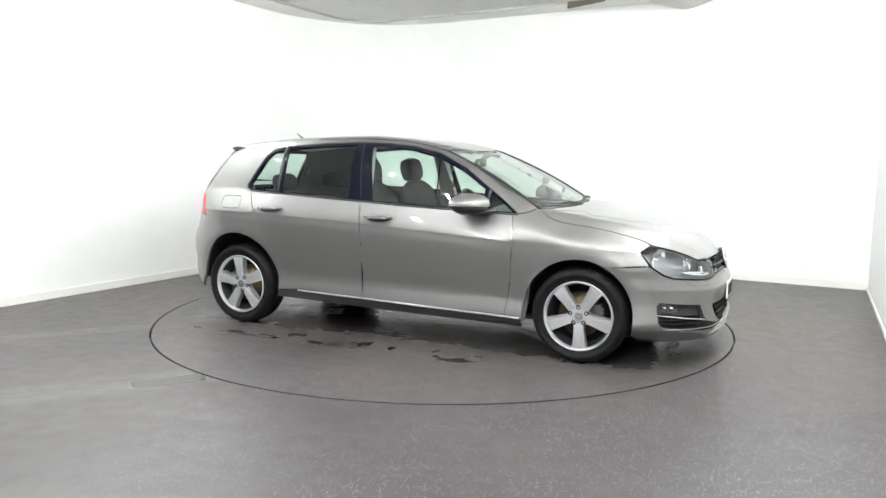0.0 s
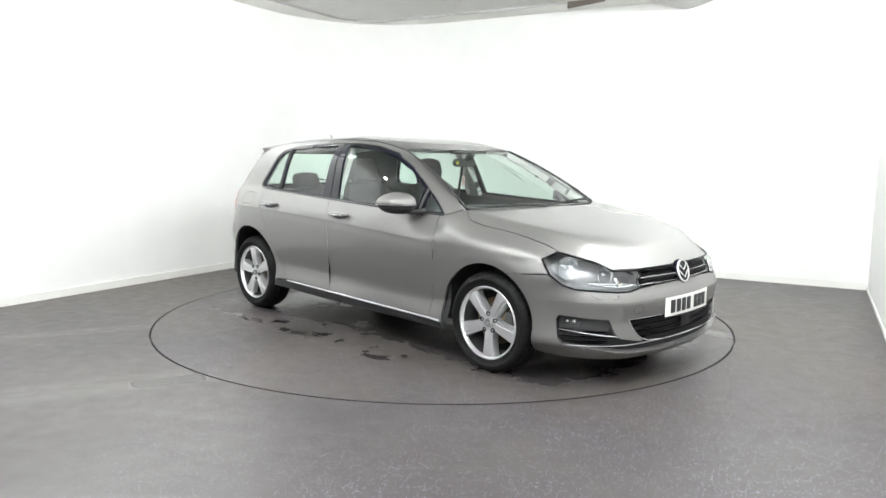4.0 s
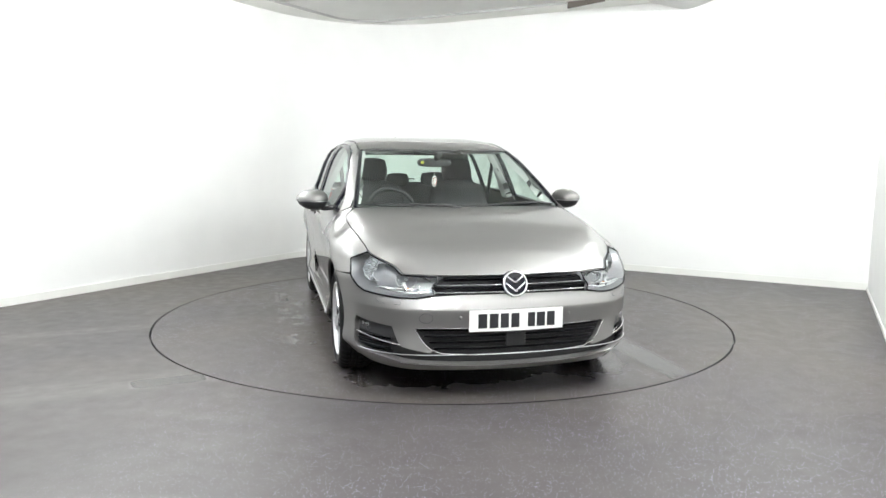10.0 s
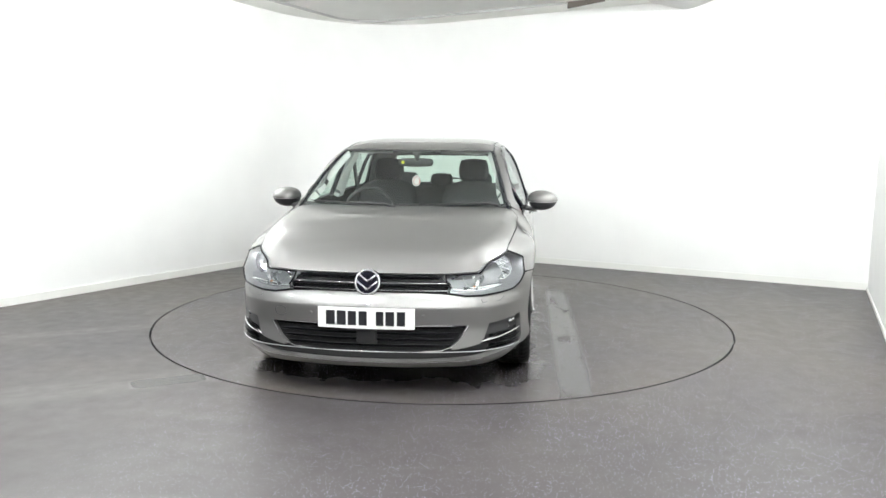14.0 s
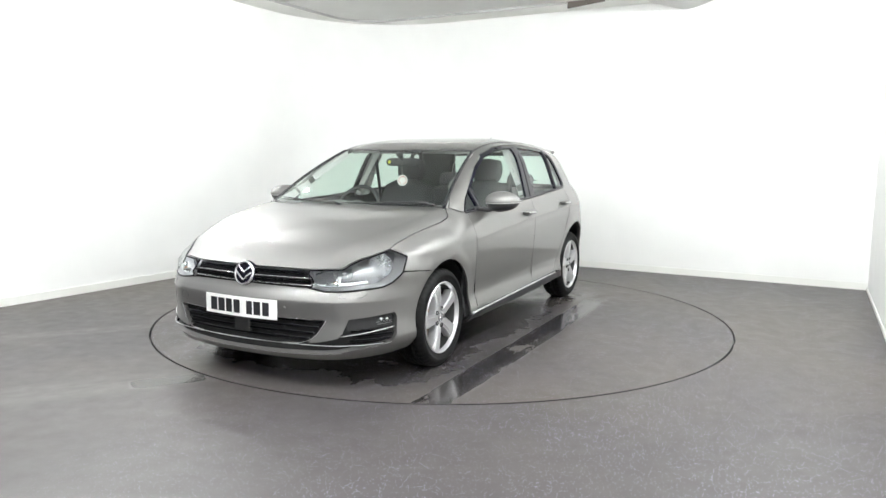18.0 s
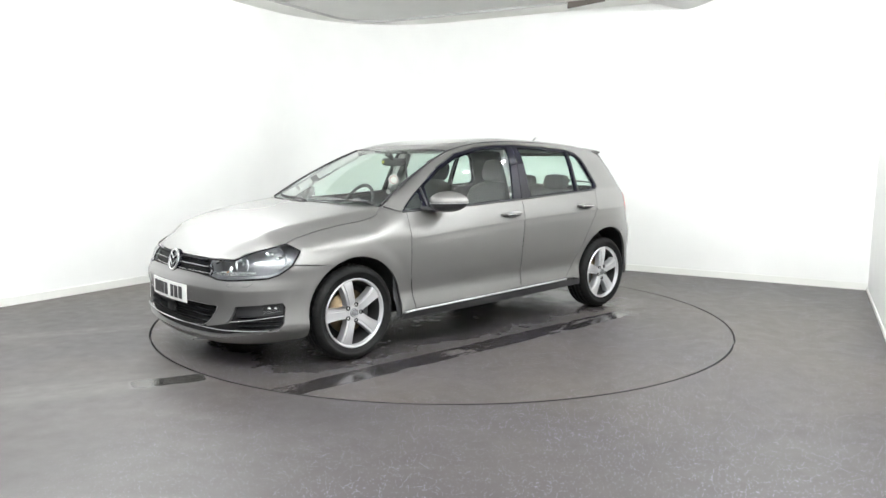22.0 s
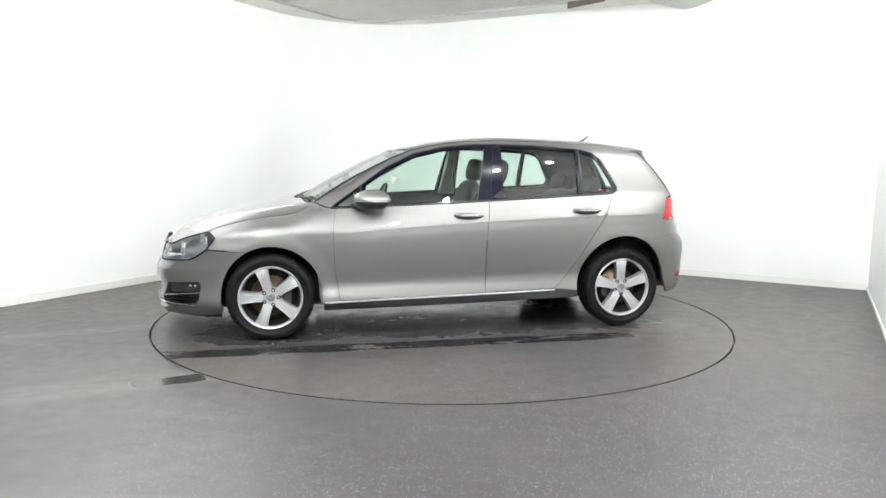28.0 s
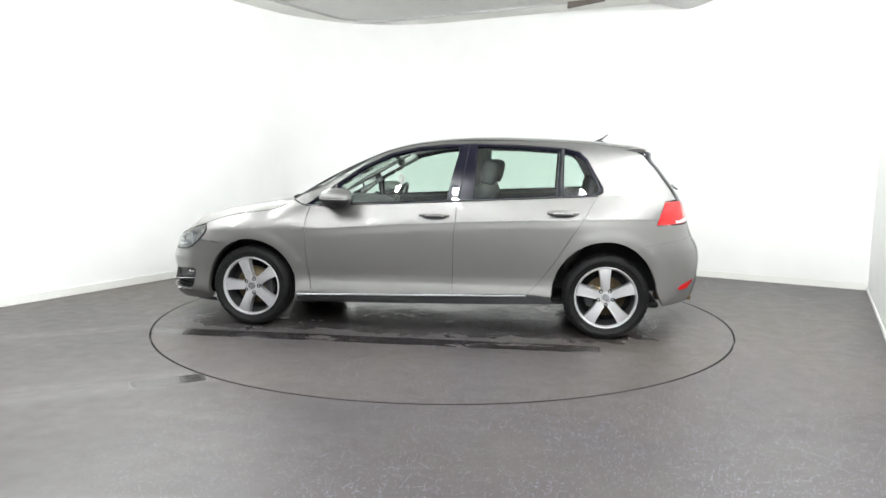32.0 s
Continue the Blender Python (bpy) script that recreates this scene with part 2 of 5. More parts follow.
def top_z(x, y):
    """Height of the bonnet or roof at x, y."""
    if 0.98 < x < 1.80 and abs(y) < SHUT_Y(x):
        return bonnet_z(x, y)
    lo, hi = crease(x) - 0.12, (HOOD(x) if x > 0.98 else ROOF(x))
    for _ in range(30):
        mid = (lo + hi) / 2
        if body_y(x, mid) > abs(y):
            lo = mid
        else:
            hi = mid
    return (lo + hi) / 2


def round_z(x, y):
    """Height of the bonnet's rounded front."""
    zc = crease(x)
    lo, hi = zc - 0.12, HOOD(x)
    for _ in range(24):
        mid = (lo + hi) / 2
        v = max(0.0, min(1.0, (mid - zc) / max(0.02, HOOD(x) - zc)))
        lo, hi = (mid, hi) if SIDE(zc) * ends(x, mid) * over(x, v) > abs(y) else (lo, mid)
    return (lo + hi) / 2


# arc length along the nose's plan, so that the front is cut into even pieces
_PLAN = [(math.cos(math.pi / 2 * k / 200) ** (2 / NF), math.sin(math.pi / 2 * k / 200) ** (2 / NF)) for k in range(201)]
_ARC = [0.0]
for _a, _b in zip(_PLAN, _PLAN[1:]):
    _ARC.append(_ARC[-1] + math.hypot((_b[0] - _a[0]) * 1.0, (_b[1] - _a[1]) * 0.88))
_CX, _CY = [p[0] for p in _PLAN], [p[1] for p in _PLAN]


def plan_y(a, z):
    """Share of the full half-width at way a along the nose."""
    cx, cy = float(np.interp(a, _ARC, _CX)), float(np.interp(a, _ARC, _CY))
    n = blunt(z)
    return cy + ((1 - min(1.0, cx) ** n) ** (1 / n) - cy) * smooth01((cy - 0.30) / 0.30)


def s_y(y, z):
    """Way along the nose from the middle to half-width y."""
    c = min(0.999, abs(y) / (SIDE(z) if z < 0.8 else 0.88))
    lo, hi = 0.0, _ARC[-1]
    for _ in range(26):
        mid = (lo + hi) / 2
        lo, hi = (mid, hi) if plan_y(mid, z) < c else (lo, mid)
    return math.copysign(mid, y)


def s_x(x, z):
    """Way along the nose from the middle to length x."""
    if x < FRONT0:
        return _ARC[-1] + FRONT0 - x
    c = min(1.0, (x - FRONT0) / (NOSE(z) - FRONT0))
    return float(np.interp(-c, [-a for a in _CX], _ARC))


def nose_at(inset=0.0, side=None):
    def f(s, z):
        a = abs(s)
        if a > _ARC[-1]:
            x = FRONT0 - (a - _ARC[-1])
            y = body_y(x, z)
        else:
            cx, cy = float(np.interp(a, _ARC, _CX)), plan_y(a, z)
            x = FRONT0 + (NOSE(z) - FRONT0) * cx
            zc = crease(x)
            if z <= zc:
                y = (SIDE(z) + flare(x, z)) * cy
            else:
                y = front_y(x, z) if x < 1.95 else (SIDE(zc) + flare(x, z)) * cy * over(x, min(1.0, (z - zc) / max(0.02, HOOD(x) - zc)))
        n = Vector(((a < 1.2) * (1 - 0.5 * min(1, a)), math.copysign(1.0, s) * min(1.0, a / 0.9), 0))
        p = Vector((x, math.copysign(y, s) if s else 0.0, z))
        return p - n.normalized() * inset if inset else p
    return f


def side_at(side, inset=0.0):
    return lambda x, z: Vector((x, side * (body_y(x, z) - inset), z))


def top_at(lift=0.0):
    return lambda x, y: Vector((x, y, top_z(x, y) + lift))


def tail_at(inset=0.0):
    def f(y, z):
        n = NR + 3.0 * smooth01((z - 0.85) / 0.25)
        w = max(0.3, body_y(-1.5, z) / ends(-1.5, z))
        k = min(0.999, abs(y) / w)
        x = REAR0 + (TAIL(z) - REAR0) * (1 - k ** n) ** (1 / n)
        return Vector((x + inset, y, z))
    return f


def dense(pts, step):
    out = []
    for a, b in zip(pts, pts[1:] + pts[:1]):
        n = max(1, int(math.hypot(b[0] - a[0], b[1] - a[1]) / step))
        out += [(a[0] + (b[0] - a[0]) * k / n, a[1] + (b[1] - a[1]) * k / n) for k in range(n)]
    return out


def shrink(pts, d):
    """The outline drawn in by d, for the gap to the next panel."""
    area = sum(a[0] * b[1] - b[0] * a[1] for a, b in zip(pts, pts[1:] + pts[:1]))
    sg = 1 if area > 0 else -1
    out = []
    for i, p in enumerate(pts):
        a, b = pts[i - 1], pts[(i + 1) % len(pts)]
        e1 = Vector((p[0] - a[0], p[1] - a[1])).normalized()
        e2 = Vector((b[0] - p[0], b[1] - p[1])).normalized()
        n = Vector((-e1.y - e2.y, e1.x + e2.x)) * sg
        k = max(0.5, n.length / 2)
        out.append((p[0] + n.x / 2 / k / k * d, p[1] + n.y / 2 / k / k * d)) if n.length > 1e-6 else out.append(p)
    return out


def rounded(pts, r, n=4):
    """The outline with its corners rounded off."""
    out = []
    for i, p in enumerate(pts):
        p, a, b = Vector(p), Vector(pts[i - 1]), Vector(pts[(i + 1) % len(pts)])
        ra, rb = min(r, (a - p).length * 0.45), min(r, (b - p).length * 0.45)
        q0, q1 = p + (a - p).normalized() * ra, p + (b - p).normalized() * rb
        for k in range(n + 1):
            t = k / n
            q = q0 * (1 - t) ** 2 + p * 2 * t * (1 - t) + q1 * t * t
            out.append((q.x, q.y))
    return out


def inside(pt, poly):
    x, y = pt
    c = False
    for (x1, y1), (x2, y2) in zip(poly, poly[1:] + poly[:1]):
        if (y1 > y) != (y2 > y) and x < (x2 - x1) * (y - y1) / (y2 - y1) + x1:
            c = not c
    return c


def skin(name, outline, fn, material, parent, step=0.04, holes=(), thick=0.014, gap=0.002, label="", out=(0, 0, 0.6), fine=0.02, feats=()):
    """A panel cut from a curved surface fn(u, v), with a return along its edges."""
    from mathutils.geometry import delaunay_2d_cdt
    loops = [dense(shrink(list(outline), gap), fine)] + [dense(list(h), fine) for h in holes]
    verts, edges = [], []
    for lp in loops:
        o = len(verts)
        verts += [Vector(p) for p in lp]
        edges += [(o + i, o + (i + 1) % len(lp)) for i in range(len(lp))]
    for line in feats:
        prev = None
        for q in line:
            ok = inside(q, loops[0]) and not any(inside(q, h) for h in loops[1:])
            if ok:
                near = min((q[0] - b[0]) ** 2 + (q[1] - b[1]) ** 2 for lp in loops for b in lp)
                ok = near > 0.006 ** 2
            if ok:
                verts.append(Vector(q))
                if prev is not None:
                    edges.append((prev, len(verts) - 1))
                prev = len(verts) - 1
            else:
                prev = None
    us, vs = [p[0] for p in loops[0]], [p[1] for p in loops[0]]
    B = np.array([(v.x, v.y) for v in verts])
    i0, i1, j0, j1 = int(min(us) / step) - 1, int(max(us) / step) + 2, int(min(vs) / step) - 1, int(max(vs) / step) + 2
    for i in range(i0, i1):
        for j in range(j0, j1):
            p = ((i + 0.5 * (j % 2)) * step, j * step)
            if inside(p, loops[0]) and not any(inside(p, h) for h in loops[1:]):
                if ((B - np.array(p)) ** 2).sum(1).min() > (0.5 * min(step, fine * 1.5)) ** 2:
                    verts.append(Vector(p))
    vo, _, fo, _, _, _ = delaunay_2d_cdt(verts, edges, [], 0, 1e-6)
    eps = 0.004
    P, N = [], []
    ref = Vector(out)
    for v in vo:
        p = fn(v.x, v.y)
        du = fn(v.x + eps, v.y) - fn(v.x - eps, v.y)
        dv = fn(v.x, v.y + eps) - fn(v.x, v.y - eps)
        n = du.cross(dv)
        n = n.normalized() if n.length > 1e-12 else Vector((0, 0, 1))
        base = Vector((max(-1.2, min(1.2, p.x)), 0, min(p.z, 0.75))) + ref - Vector((0, 0, 0.6))
        if n.dot(p - base) < 0:
            n = -n
        P.append(p)
        N.append(n)
    faces = []
    for f in fo:
        c = sum((vo[i] for i in f), Vector((0, 0))) / len(f)
        if not inside(c, loops[0]) or any(inside(c, h) for h in loops[1:]):
            continue
        a, b, d = (P[i] for i in f[:3])
        if (b - a).cross(d - a).dot(N[f[0]]) < 0:
            f = list(f)[::-1]
        faces.append(tuple(f))
    count = {}
    for f in faces:
        for a, b in zip(f, f[1:] + f[:1]):
            count[(a, b)] = 1
    rim = [(a, b) for a, b in count if (b, a) not in count]
    if thick:
        idx = {}
        for a, b in rim:
            for q in (a, b):
                if q not in idx:
                    idx[q] = len(P)
                    P += [P[q].copy(), P[q] - N[q] * thick]
                    N += [N[q].copy(), N[q].copy()]
        for a, b in rim:
            d = (P[b] - P[a]).cross(N[a])
            for q in (a, b):
                for k in (0, 1):
                    N[idx[q] + k] = d.normalized() if d.length > 1e-9 else N[q]
            faces.append((idx[b], idx[a], idx[a] + 1, idx[b] + 1))
    me = bpy.data.meshes.new(name)
    me.from_pydata(P, [], faces)
    me.materials.append(material)
    me.polygons.foreach_set("use_smooth", [True] * len(me.polygons))
    me.normals_split_custom_set_from_vertices(N)
    ob = new(name, me)
    ob.parent = parent
    return tagged(ob, label) if label else ob


def nose_uv(pts):
    """(('y', y, z) or ('x', x, z)) to the nose's own coordinates."""
    return [(s_y(a, z), z) if k == "y" else (s_x(a, z), z) for k, a, z in pts]


def both(half):
    """A half outline in (s, z), from the middle out and back, mirrored to a whole one."""
    return half + [(-s, z) for s, z in reversed(half) if abs(s) > 1e-6]


CREASES = [[(x, crease(x) - d) for x in [-1.9 + 0.03 * k for k in range(101)]] for d in (-0.0045, 0.0045, 0.022, 0.042)] + [[(x, z) for x in [-1.9 + 0.03 * k for k in range(101)]] for z in (0.285, 0.31, 0.335, 0.36, 0.385, 0.41, 0.435)]
for _c, _r in ((1.3185, 0.36), (-1.3185, 0.392)):
    CREASES += [[(_c + (_r + d) * math.cos(radians(a)), 0.31 + (_r + d) * math.sin(radians(a))) for a in range(-30, 211, 5)] for d in (0.022, 0.04, 0.058, 0.076, 0.094, 0.112)]


# ---- the room: a booth turned 27 degrees from the camera's line, with one rounded corner ----
TURN = radians(-29.6)
E1 = Vector((math.cos(TURN), math.sin(TURN), 0))
E2 = Vector((-math.sin(TURN), math.cos(TURN), 0))
LEFT, RIGHT, BACK, FRONT, TALL, BEND = -3.29, 3.56, 3.205, -7.2, 3.03, 1.55
CORNER, WHITE_END = 3.09, -2.6
DISC = 2.25


def room(a, b, z=0.0):
    p = E1 * a + E2 * b
    return Vector((p.x, p.y, z))


def curve_run(off=0.0):
    """The left wall, the rounded corner and the back wall in plan, drawn in by off."""
    r = BEND - off
    cx, cy = LEFT + BEND, BACK - BEND
    pts = [(LEFT + off, WHITE_END)] + [(cx - r * math.cos(math.pi / 2 * k / 64), cy + r * math.sin(math.pi / 2 * k / 64)) for k in range(65)]
    return pts + [(RIGHT, BACK - off)]


def soffit_run(off, r):
    """A line drawn in from the walls by off, with its own corner radius."""
    cx, cy = LEFT + off + r, BACK - off - r
    pts = [(LEFT + off, FRONT)] + [(cx - r * math.cos(math.pi / 2 * k / 64), cy + r * math.sin(math.pi / 2 * k / 64)) for k in range(65)]
    return pts + [(RIGHT, BACK - off)]


def ribbon(name, inner, outer, z0, z1, material, label, category="wall", smooth=True):
    """A wall or strip of real thickness between two lines in plan."""
    bm = bmesh.new()
    rows = [[bm.verts.new(room(a, b, z)) for a, b in line] for line, z in ((inner, z0), (inner, z1), (outer, z1), (outer, z0))]
    for r0, r1 in zip(rows, rows[1:] + rows[:1]):
        for i in range(len(inner) - 1):
            bm.faces.new((r0[i], r0[i + 1], r1[i + 1], r1[i]))
    for i in (0, -1):
        bm.faces.new([r[i] for r in rows])
    bmesh.ops.recalc_face_normals(bm, faces=bm.faces)
    ob = part(name, bm, material, None, smooth=False)
    return tagged(ob, label, category, kind="structure")


ribbon("wall_curved", curve_run(), curve_run(-0.12), 0, TALL + 0.25, WHITE, "white painted booth wall with a rounded corner")
ribbon("wall_right", [(CORNER, BACK), (RIGHT, FRONT)], [(CORNER + 0.12, BACK), (RIGHT + 0.12, FRONT)], 0, TALL + 0.25, WHITE, "flat white painted booth wall")
# Unseen walls behind the camera, greyed to dim what the car reflects
ribbon("wall_front", [(LEFT, FRONT), (RIGHT, FRONT)], [(LEFT, FRONT - 0.12), (RIGHT, FRONT - 0.12)], 0, TALL + 0.25, GREYWALL, "unseen wall closing the booth, grey to dim the light")
ribbon("wall_left", [(LEFT, FRONT), (LEFT, WHITE_END)], [(LEFT - 0.12, FRONT), (LEFT - 0.12, WHITE_END)], 0, TALL + 0.25, GREYWALL, "unseen wall closing the booth, grey to dim the light")
ribbon("baseboard", curve_run(0.014), curve_run(0.0), 0, 0.072, COVE, "low white skirting strip along the wall", "skirting")
ribbon("baseboard_right", [(CORNER - 0.012, BACK - 0.014), (RIGHT - 0.012, FRONT)], [(CORNER, BACK - 0.014), (RIGHT, FRONT)], 0, 0.03, COVE, "thin pale strip at the wall's foot", "skirting")
ribbon("cove", soffit_run(0.385, 0.51), soffit_run(0.0, BEND), TALL - 0.022, TALL - 0.004, COVE, "flat white cove strip between ceiling and wall", "trim")

# Grey ribbon paints the shaded line between ceiling and cove
ribbon("ceiling_edge", soffit_run(0.40, 0.50), soffit_run(0.385, 0.51), TALL - 0.026, TALL + 0.01, plain("grey_edge_shade", (0.42, 0.42, 0.41), 0.6), "thin grey strip painting the shade line round the ceiling", "trim")


def ceiling_slot():
    """A solid dark wedge painting the shade of a gap where the ceiling has come away from the wall."""
    bm = bmesh.new()
    rows = [[bm.verts.new(room(a, b, z)) for a, b, z in ((-0.02, BACK - 0.405, TALL - 0.075), (-0.02, BACK - 0.405, TALL - 0.004), (0.40, BACK - 0.405, TALL - 0.004), (0.40, BACK - 0.405, TALL - 0.036))],
            [bm.verts.new(room(a, b, z)) for a, b, z in ((-0.02, BACK - 0.38, TALL - 0.075), (-0.02, BACK - 0.38, TALL - 0.004), (0.40, BACK - 0.38, TALL - 0.004), (0.40, BACK - 0.38, TALL - 0.036))]]
    bm.faces.new(rows[0])
    bm.faces.new(rows[1][::-1])
    for i in range(4):
        bm.faces.new((rows[0][i], rows[1][i], rows[1][(i + 1) % 4], rows[0][(i + 1) % 4]))
    bmesh.ops.recalc_face_normals(bm, faces=bm.faces)
    tagged(part("ceiling_gap_shade", bm, plain("gap_shade_brown", (0.10, 0.085, 0.075), 0.8), None, smooth=False), "dark wedge painting the shaded gap at the ceiling's edge", "gap", kind="structure")


ceiling_slot()


def ceiling():
    bm = bmesh.new()
    n, m = 100, 60
    grid = []
    for i in range(n + 1):
        row = []
        for j in range(m + 1):
            a = LEFT - 0.05 + (RIGHT - LEFT + 0.1) * i / n
            b = FRONT - 0.05 + (BACK - FRONT + 0.10) * (1 - (1 - j / m) ** 1.6)
            sag = 0.12 * math.exp(-((a - 1.20) / 0.30) ** 2) * smooth01((b - 2.2) / 0.6)
            row.append(bm.verts.new(room(a, b, TALL - sag)))
        grid.append(row)
    for i in range(n):
        for j in range(m):
            bm.faces.new((grid[i][j], grid[i][j + 1], grid[i + 1][j + 1], grid[i + 1][j]))
    for f in bm.faces:
        f.normal_flip()
    lid = [bm.verts.new(room(a, b, TALL + 0.06)) for a, b in ((LEFT - 0.05, FRONT - 0.05), (LEFT - 0.05, BACK + 0.05), (RIGHT + 0.05, BACK + 0.05), (RIGHT + 0.05, FRONT - 0.05))]
    bm.faces.new(lid)
    return tagged(part("ceiling", bm, CEIL, None), "pale grey stretched ceiling that sags at one edge", "ceiling", kind="structure")


ceiling()


def ceiling_lights():
    glow = glow_mat("lamp_glow", (0.955, 0.985, 1.0), LAMP_POWER)
    first = thing("ceiling_light", "small square white LED floodlight on the ceiling, lit", "ceiling light", group="ceiling lights")
    bm = bmesh.new()
    for lo, hi in (((-0.042, -0.042, -0.05), (0.042, -0.033, 0)), ((-0.042, 0.033, -0.05), (0.042, 0.042, 0)),
                   ((-0.042, -0.033, -0.05), (-0.033, 0.033, 0)), ((0.033, -0.033, -0.05), (0.042, 0.033, 0))):
        box(bm, lo, hi, 0.002)
    part("frame", bm, COVE, first)
    bm = bmesh.new()
    box(bm, (-0.032, -0.032, -0.088), (0.032, 0.032, -0.036))
    part("diffuser", bm, glow, first, smooth=False)
    spots = [(-2.75, 0.1 - 1.25 * k) for k in range(3)] + [(2.6, 1.55 - 0.95 * k) for k in range(9)] + [(a, b) for b in (-3.2, -4.6) for a in (-1.0, 0.0, 1.0)]
    for k, (a, b) in enumerate(spots):
        m = Matrix.Translation(room(a, b, TALL - 0.001)) @ Matrix.Rotation(TURN, 4, "Z")
        if k:
            copy_thing(first, m)
        else:
            first.matrix_basis = m


ceiling_lights()


def floor_mat(name, disc):
    """Worn dark vinyl: fine pale specks, dusty streaks, damp patches; the disc also has painted under-car shade."""
    m, t, b = nodes_of(name)
    L = t.links.new
    co = t.nodes.new("ShaderNodeTexCoord")

    def noise_node(scale, detail=5, src=None, rough=0.55):
        n = t.nodes.new("ShaderNodeTexNoise")
        n.inputs["Scale"].default_value, n.inputs["Detail"].default_value, n.inputs["Roughness"].default_value = scale, detail, rough
        L(src or co.outputs["Object"], n.inputs["Vector"])
        return n.outputs["Fac"]

    def ramp(v, lo, hi, a=0.0, c=1.0):
        r = t.nodes.new("ShaderNodeMapRange")
        r.inputs["From Min"].default_value, r.inputs["From Max"].default_value = lo, hi
        r.inputs["To Min"].default_value, r.inputs["To Max"].default_value = a, c
        L(v, r.inputs["Value"])
        return r.outputs["Result"]

    def mixc(f, a, c):
        x = t.nodes.new("ShaderNodeMix")
        x.data_type = "RGBA"
        L(f, x.inputs["Factor"])
        for sock, v in ((x.inputs["A"], a), (x.inputs["B"], c)):
            if isinstance(v, tuple):
                sock.default_value = (*v, 1)
            else:
                L(v, sock)
        return x.outputs["Result"]

    def mult(a, c):
        x = t.nodes.new("ShaderNodeMath")
        x.operation = "MULTIPLY"
        for sock, v in ((x.inputs[0], a), (x.inputs[1], c)):
            if isinstance(v, float):
                sock.default_value = v
            else:
                L(v, sock)
        return x.outputs[0]

    base = mixc(ramp(noise_node(1.3), 0.3, 0.7), (0.047, 0.0425, 0.0432), (0.061, 0.0555, 0.0552))
    dust = mult(ramp(noise_node(0.55, 6), 0.40, 0.62), 0.75)
    if not disc:
        far = t.nodes.new("ShaderNodeSeparateXYZ")
        L(co.outputs["Object"], far.inputs[0])
        dust = mult(dust, ramp(far.outputs["Y"], -3.2, -1.6))
    base = mixc(dust, base, (0.076, 0.066, 0.055))
    mp = t.nodes.new("ShaderNodeMapping")
    mp.inputs["Scale"].default_value = (0.35, 3.2, 1)
    mp.inputs["Rotation"].default_value = (0, 0, radians(-20 if not disc else 8))
    L(co.outputs["Object"], mp.inputs["Vector"])
    streak = mult(ramp(noise_node(1.1, 7, mp.outputs["Vector"], 0.62), 0.56, 0.74), 0.5)
    base = mixc(streak, base, (0.092, 0.087, 0.082))
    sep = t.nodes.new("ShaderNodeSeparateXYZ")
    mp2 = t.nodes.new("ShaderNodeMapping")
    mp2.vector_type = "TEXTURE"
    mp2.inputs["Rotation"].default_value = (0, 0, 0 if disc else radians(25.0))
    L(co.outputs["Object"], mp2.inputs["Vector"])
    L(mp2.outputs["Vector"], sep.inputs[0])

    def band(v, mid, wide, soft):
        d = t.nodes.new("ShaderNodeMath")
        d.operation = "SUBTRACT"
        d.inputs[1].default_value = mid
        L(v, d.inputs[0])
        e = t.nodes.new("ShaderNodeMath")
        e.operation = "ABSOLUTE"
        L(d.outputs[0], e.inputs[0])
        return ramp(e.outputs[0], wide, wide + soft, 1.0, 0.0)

    mp3 = t.nodes.new("ShaderNodeMapping")
    mp3.inputs["Scale"].default_value = (1.0, 3.5, 1)
    L(mp2.outputs["Vector"], mp3.inputs["Vector"])
    wear = noise_node(2.2, 8, mp3.outputs["Vector"], 0.7)
    if disc:
        track = mult(mult(band(sep.outputs["Y"], 0.97, 0.07, 0.05), band(sep.outputs["X"], 0.45, 1.5, 0.3)), ramp(wear, 0.38, 0.46))
        blot = mult(mult(band(sep.outputs["Y"], -1.2, 0.05, 0.10), band(sep.outputs["X"], -0.2, 1.2, 0.2)), ramp(noise_node(5.0, 5), 0.55, 0.60))
        # Damp below the car, darkened further to paint the car's shade on the deck
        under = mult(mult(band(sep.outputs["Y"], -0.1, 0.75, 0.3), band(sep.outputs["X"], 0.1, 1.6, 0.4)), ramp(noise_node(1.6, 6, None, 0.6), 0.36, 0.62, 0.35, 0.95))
        wet_a = t.nodes.new("ShaderNodeMath")
        wet_a.operation = "MAXIMUM"
        L(track, wet_a.inputs[0])
        L(blot, wet_a.inputs[1])
        wet_shade_b = t.nodes.new("ShaderNodeMath")
        wet_shade_b.operation = "MAXIMUM"
        L(wet_a.outputs[0], wet_shade_b.inputs[0])
        L(under, wet_shade_b.inputs[1])
        wet_or_shade = wet_shade_b.outputs[0]
        base = mixc(mult(wet_or_shade, 0.8), base, (0.013, 0.012, 0.012))
    else:
        pud = mult(mult(band(sep.outputs["Y"], -1.06, 0.06, 0.03), band(sep.outputs["X"], -2.22, 0.16, 0.06)), ramp(wear, 0.30, 0.38))
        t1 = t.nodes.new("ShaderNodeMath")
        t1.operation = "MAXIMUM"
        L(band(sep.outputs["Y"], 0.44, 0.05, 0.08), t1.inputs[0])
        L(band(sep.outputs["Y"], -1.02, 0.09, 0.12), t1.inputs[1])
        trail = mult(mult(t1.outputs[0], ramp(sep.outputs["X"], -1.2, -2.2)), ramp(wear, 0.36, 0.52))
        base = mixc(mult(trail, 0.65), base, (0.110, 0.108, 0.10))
        wet_or_shade = pud
        base = mixc(mult(pud, 0.75), base, (0.020, 0.019, 0.017))
    vo = t.nodes.new("ShaderNodeTexVoronoi")
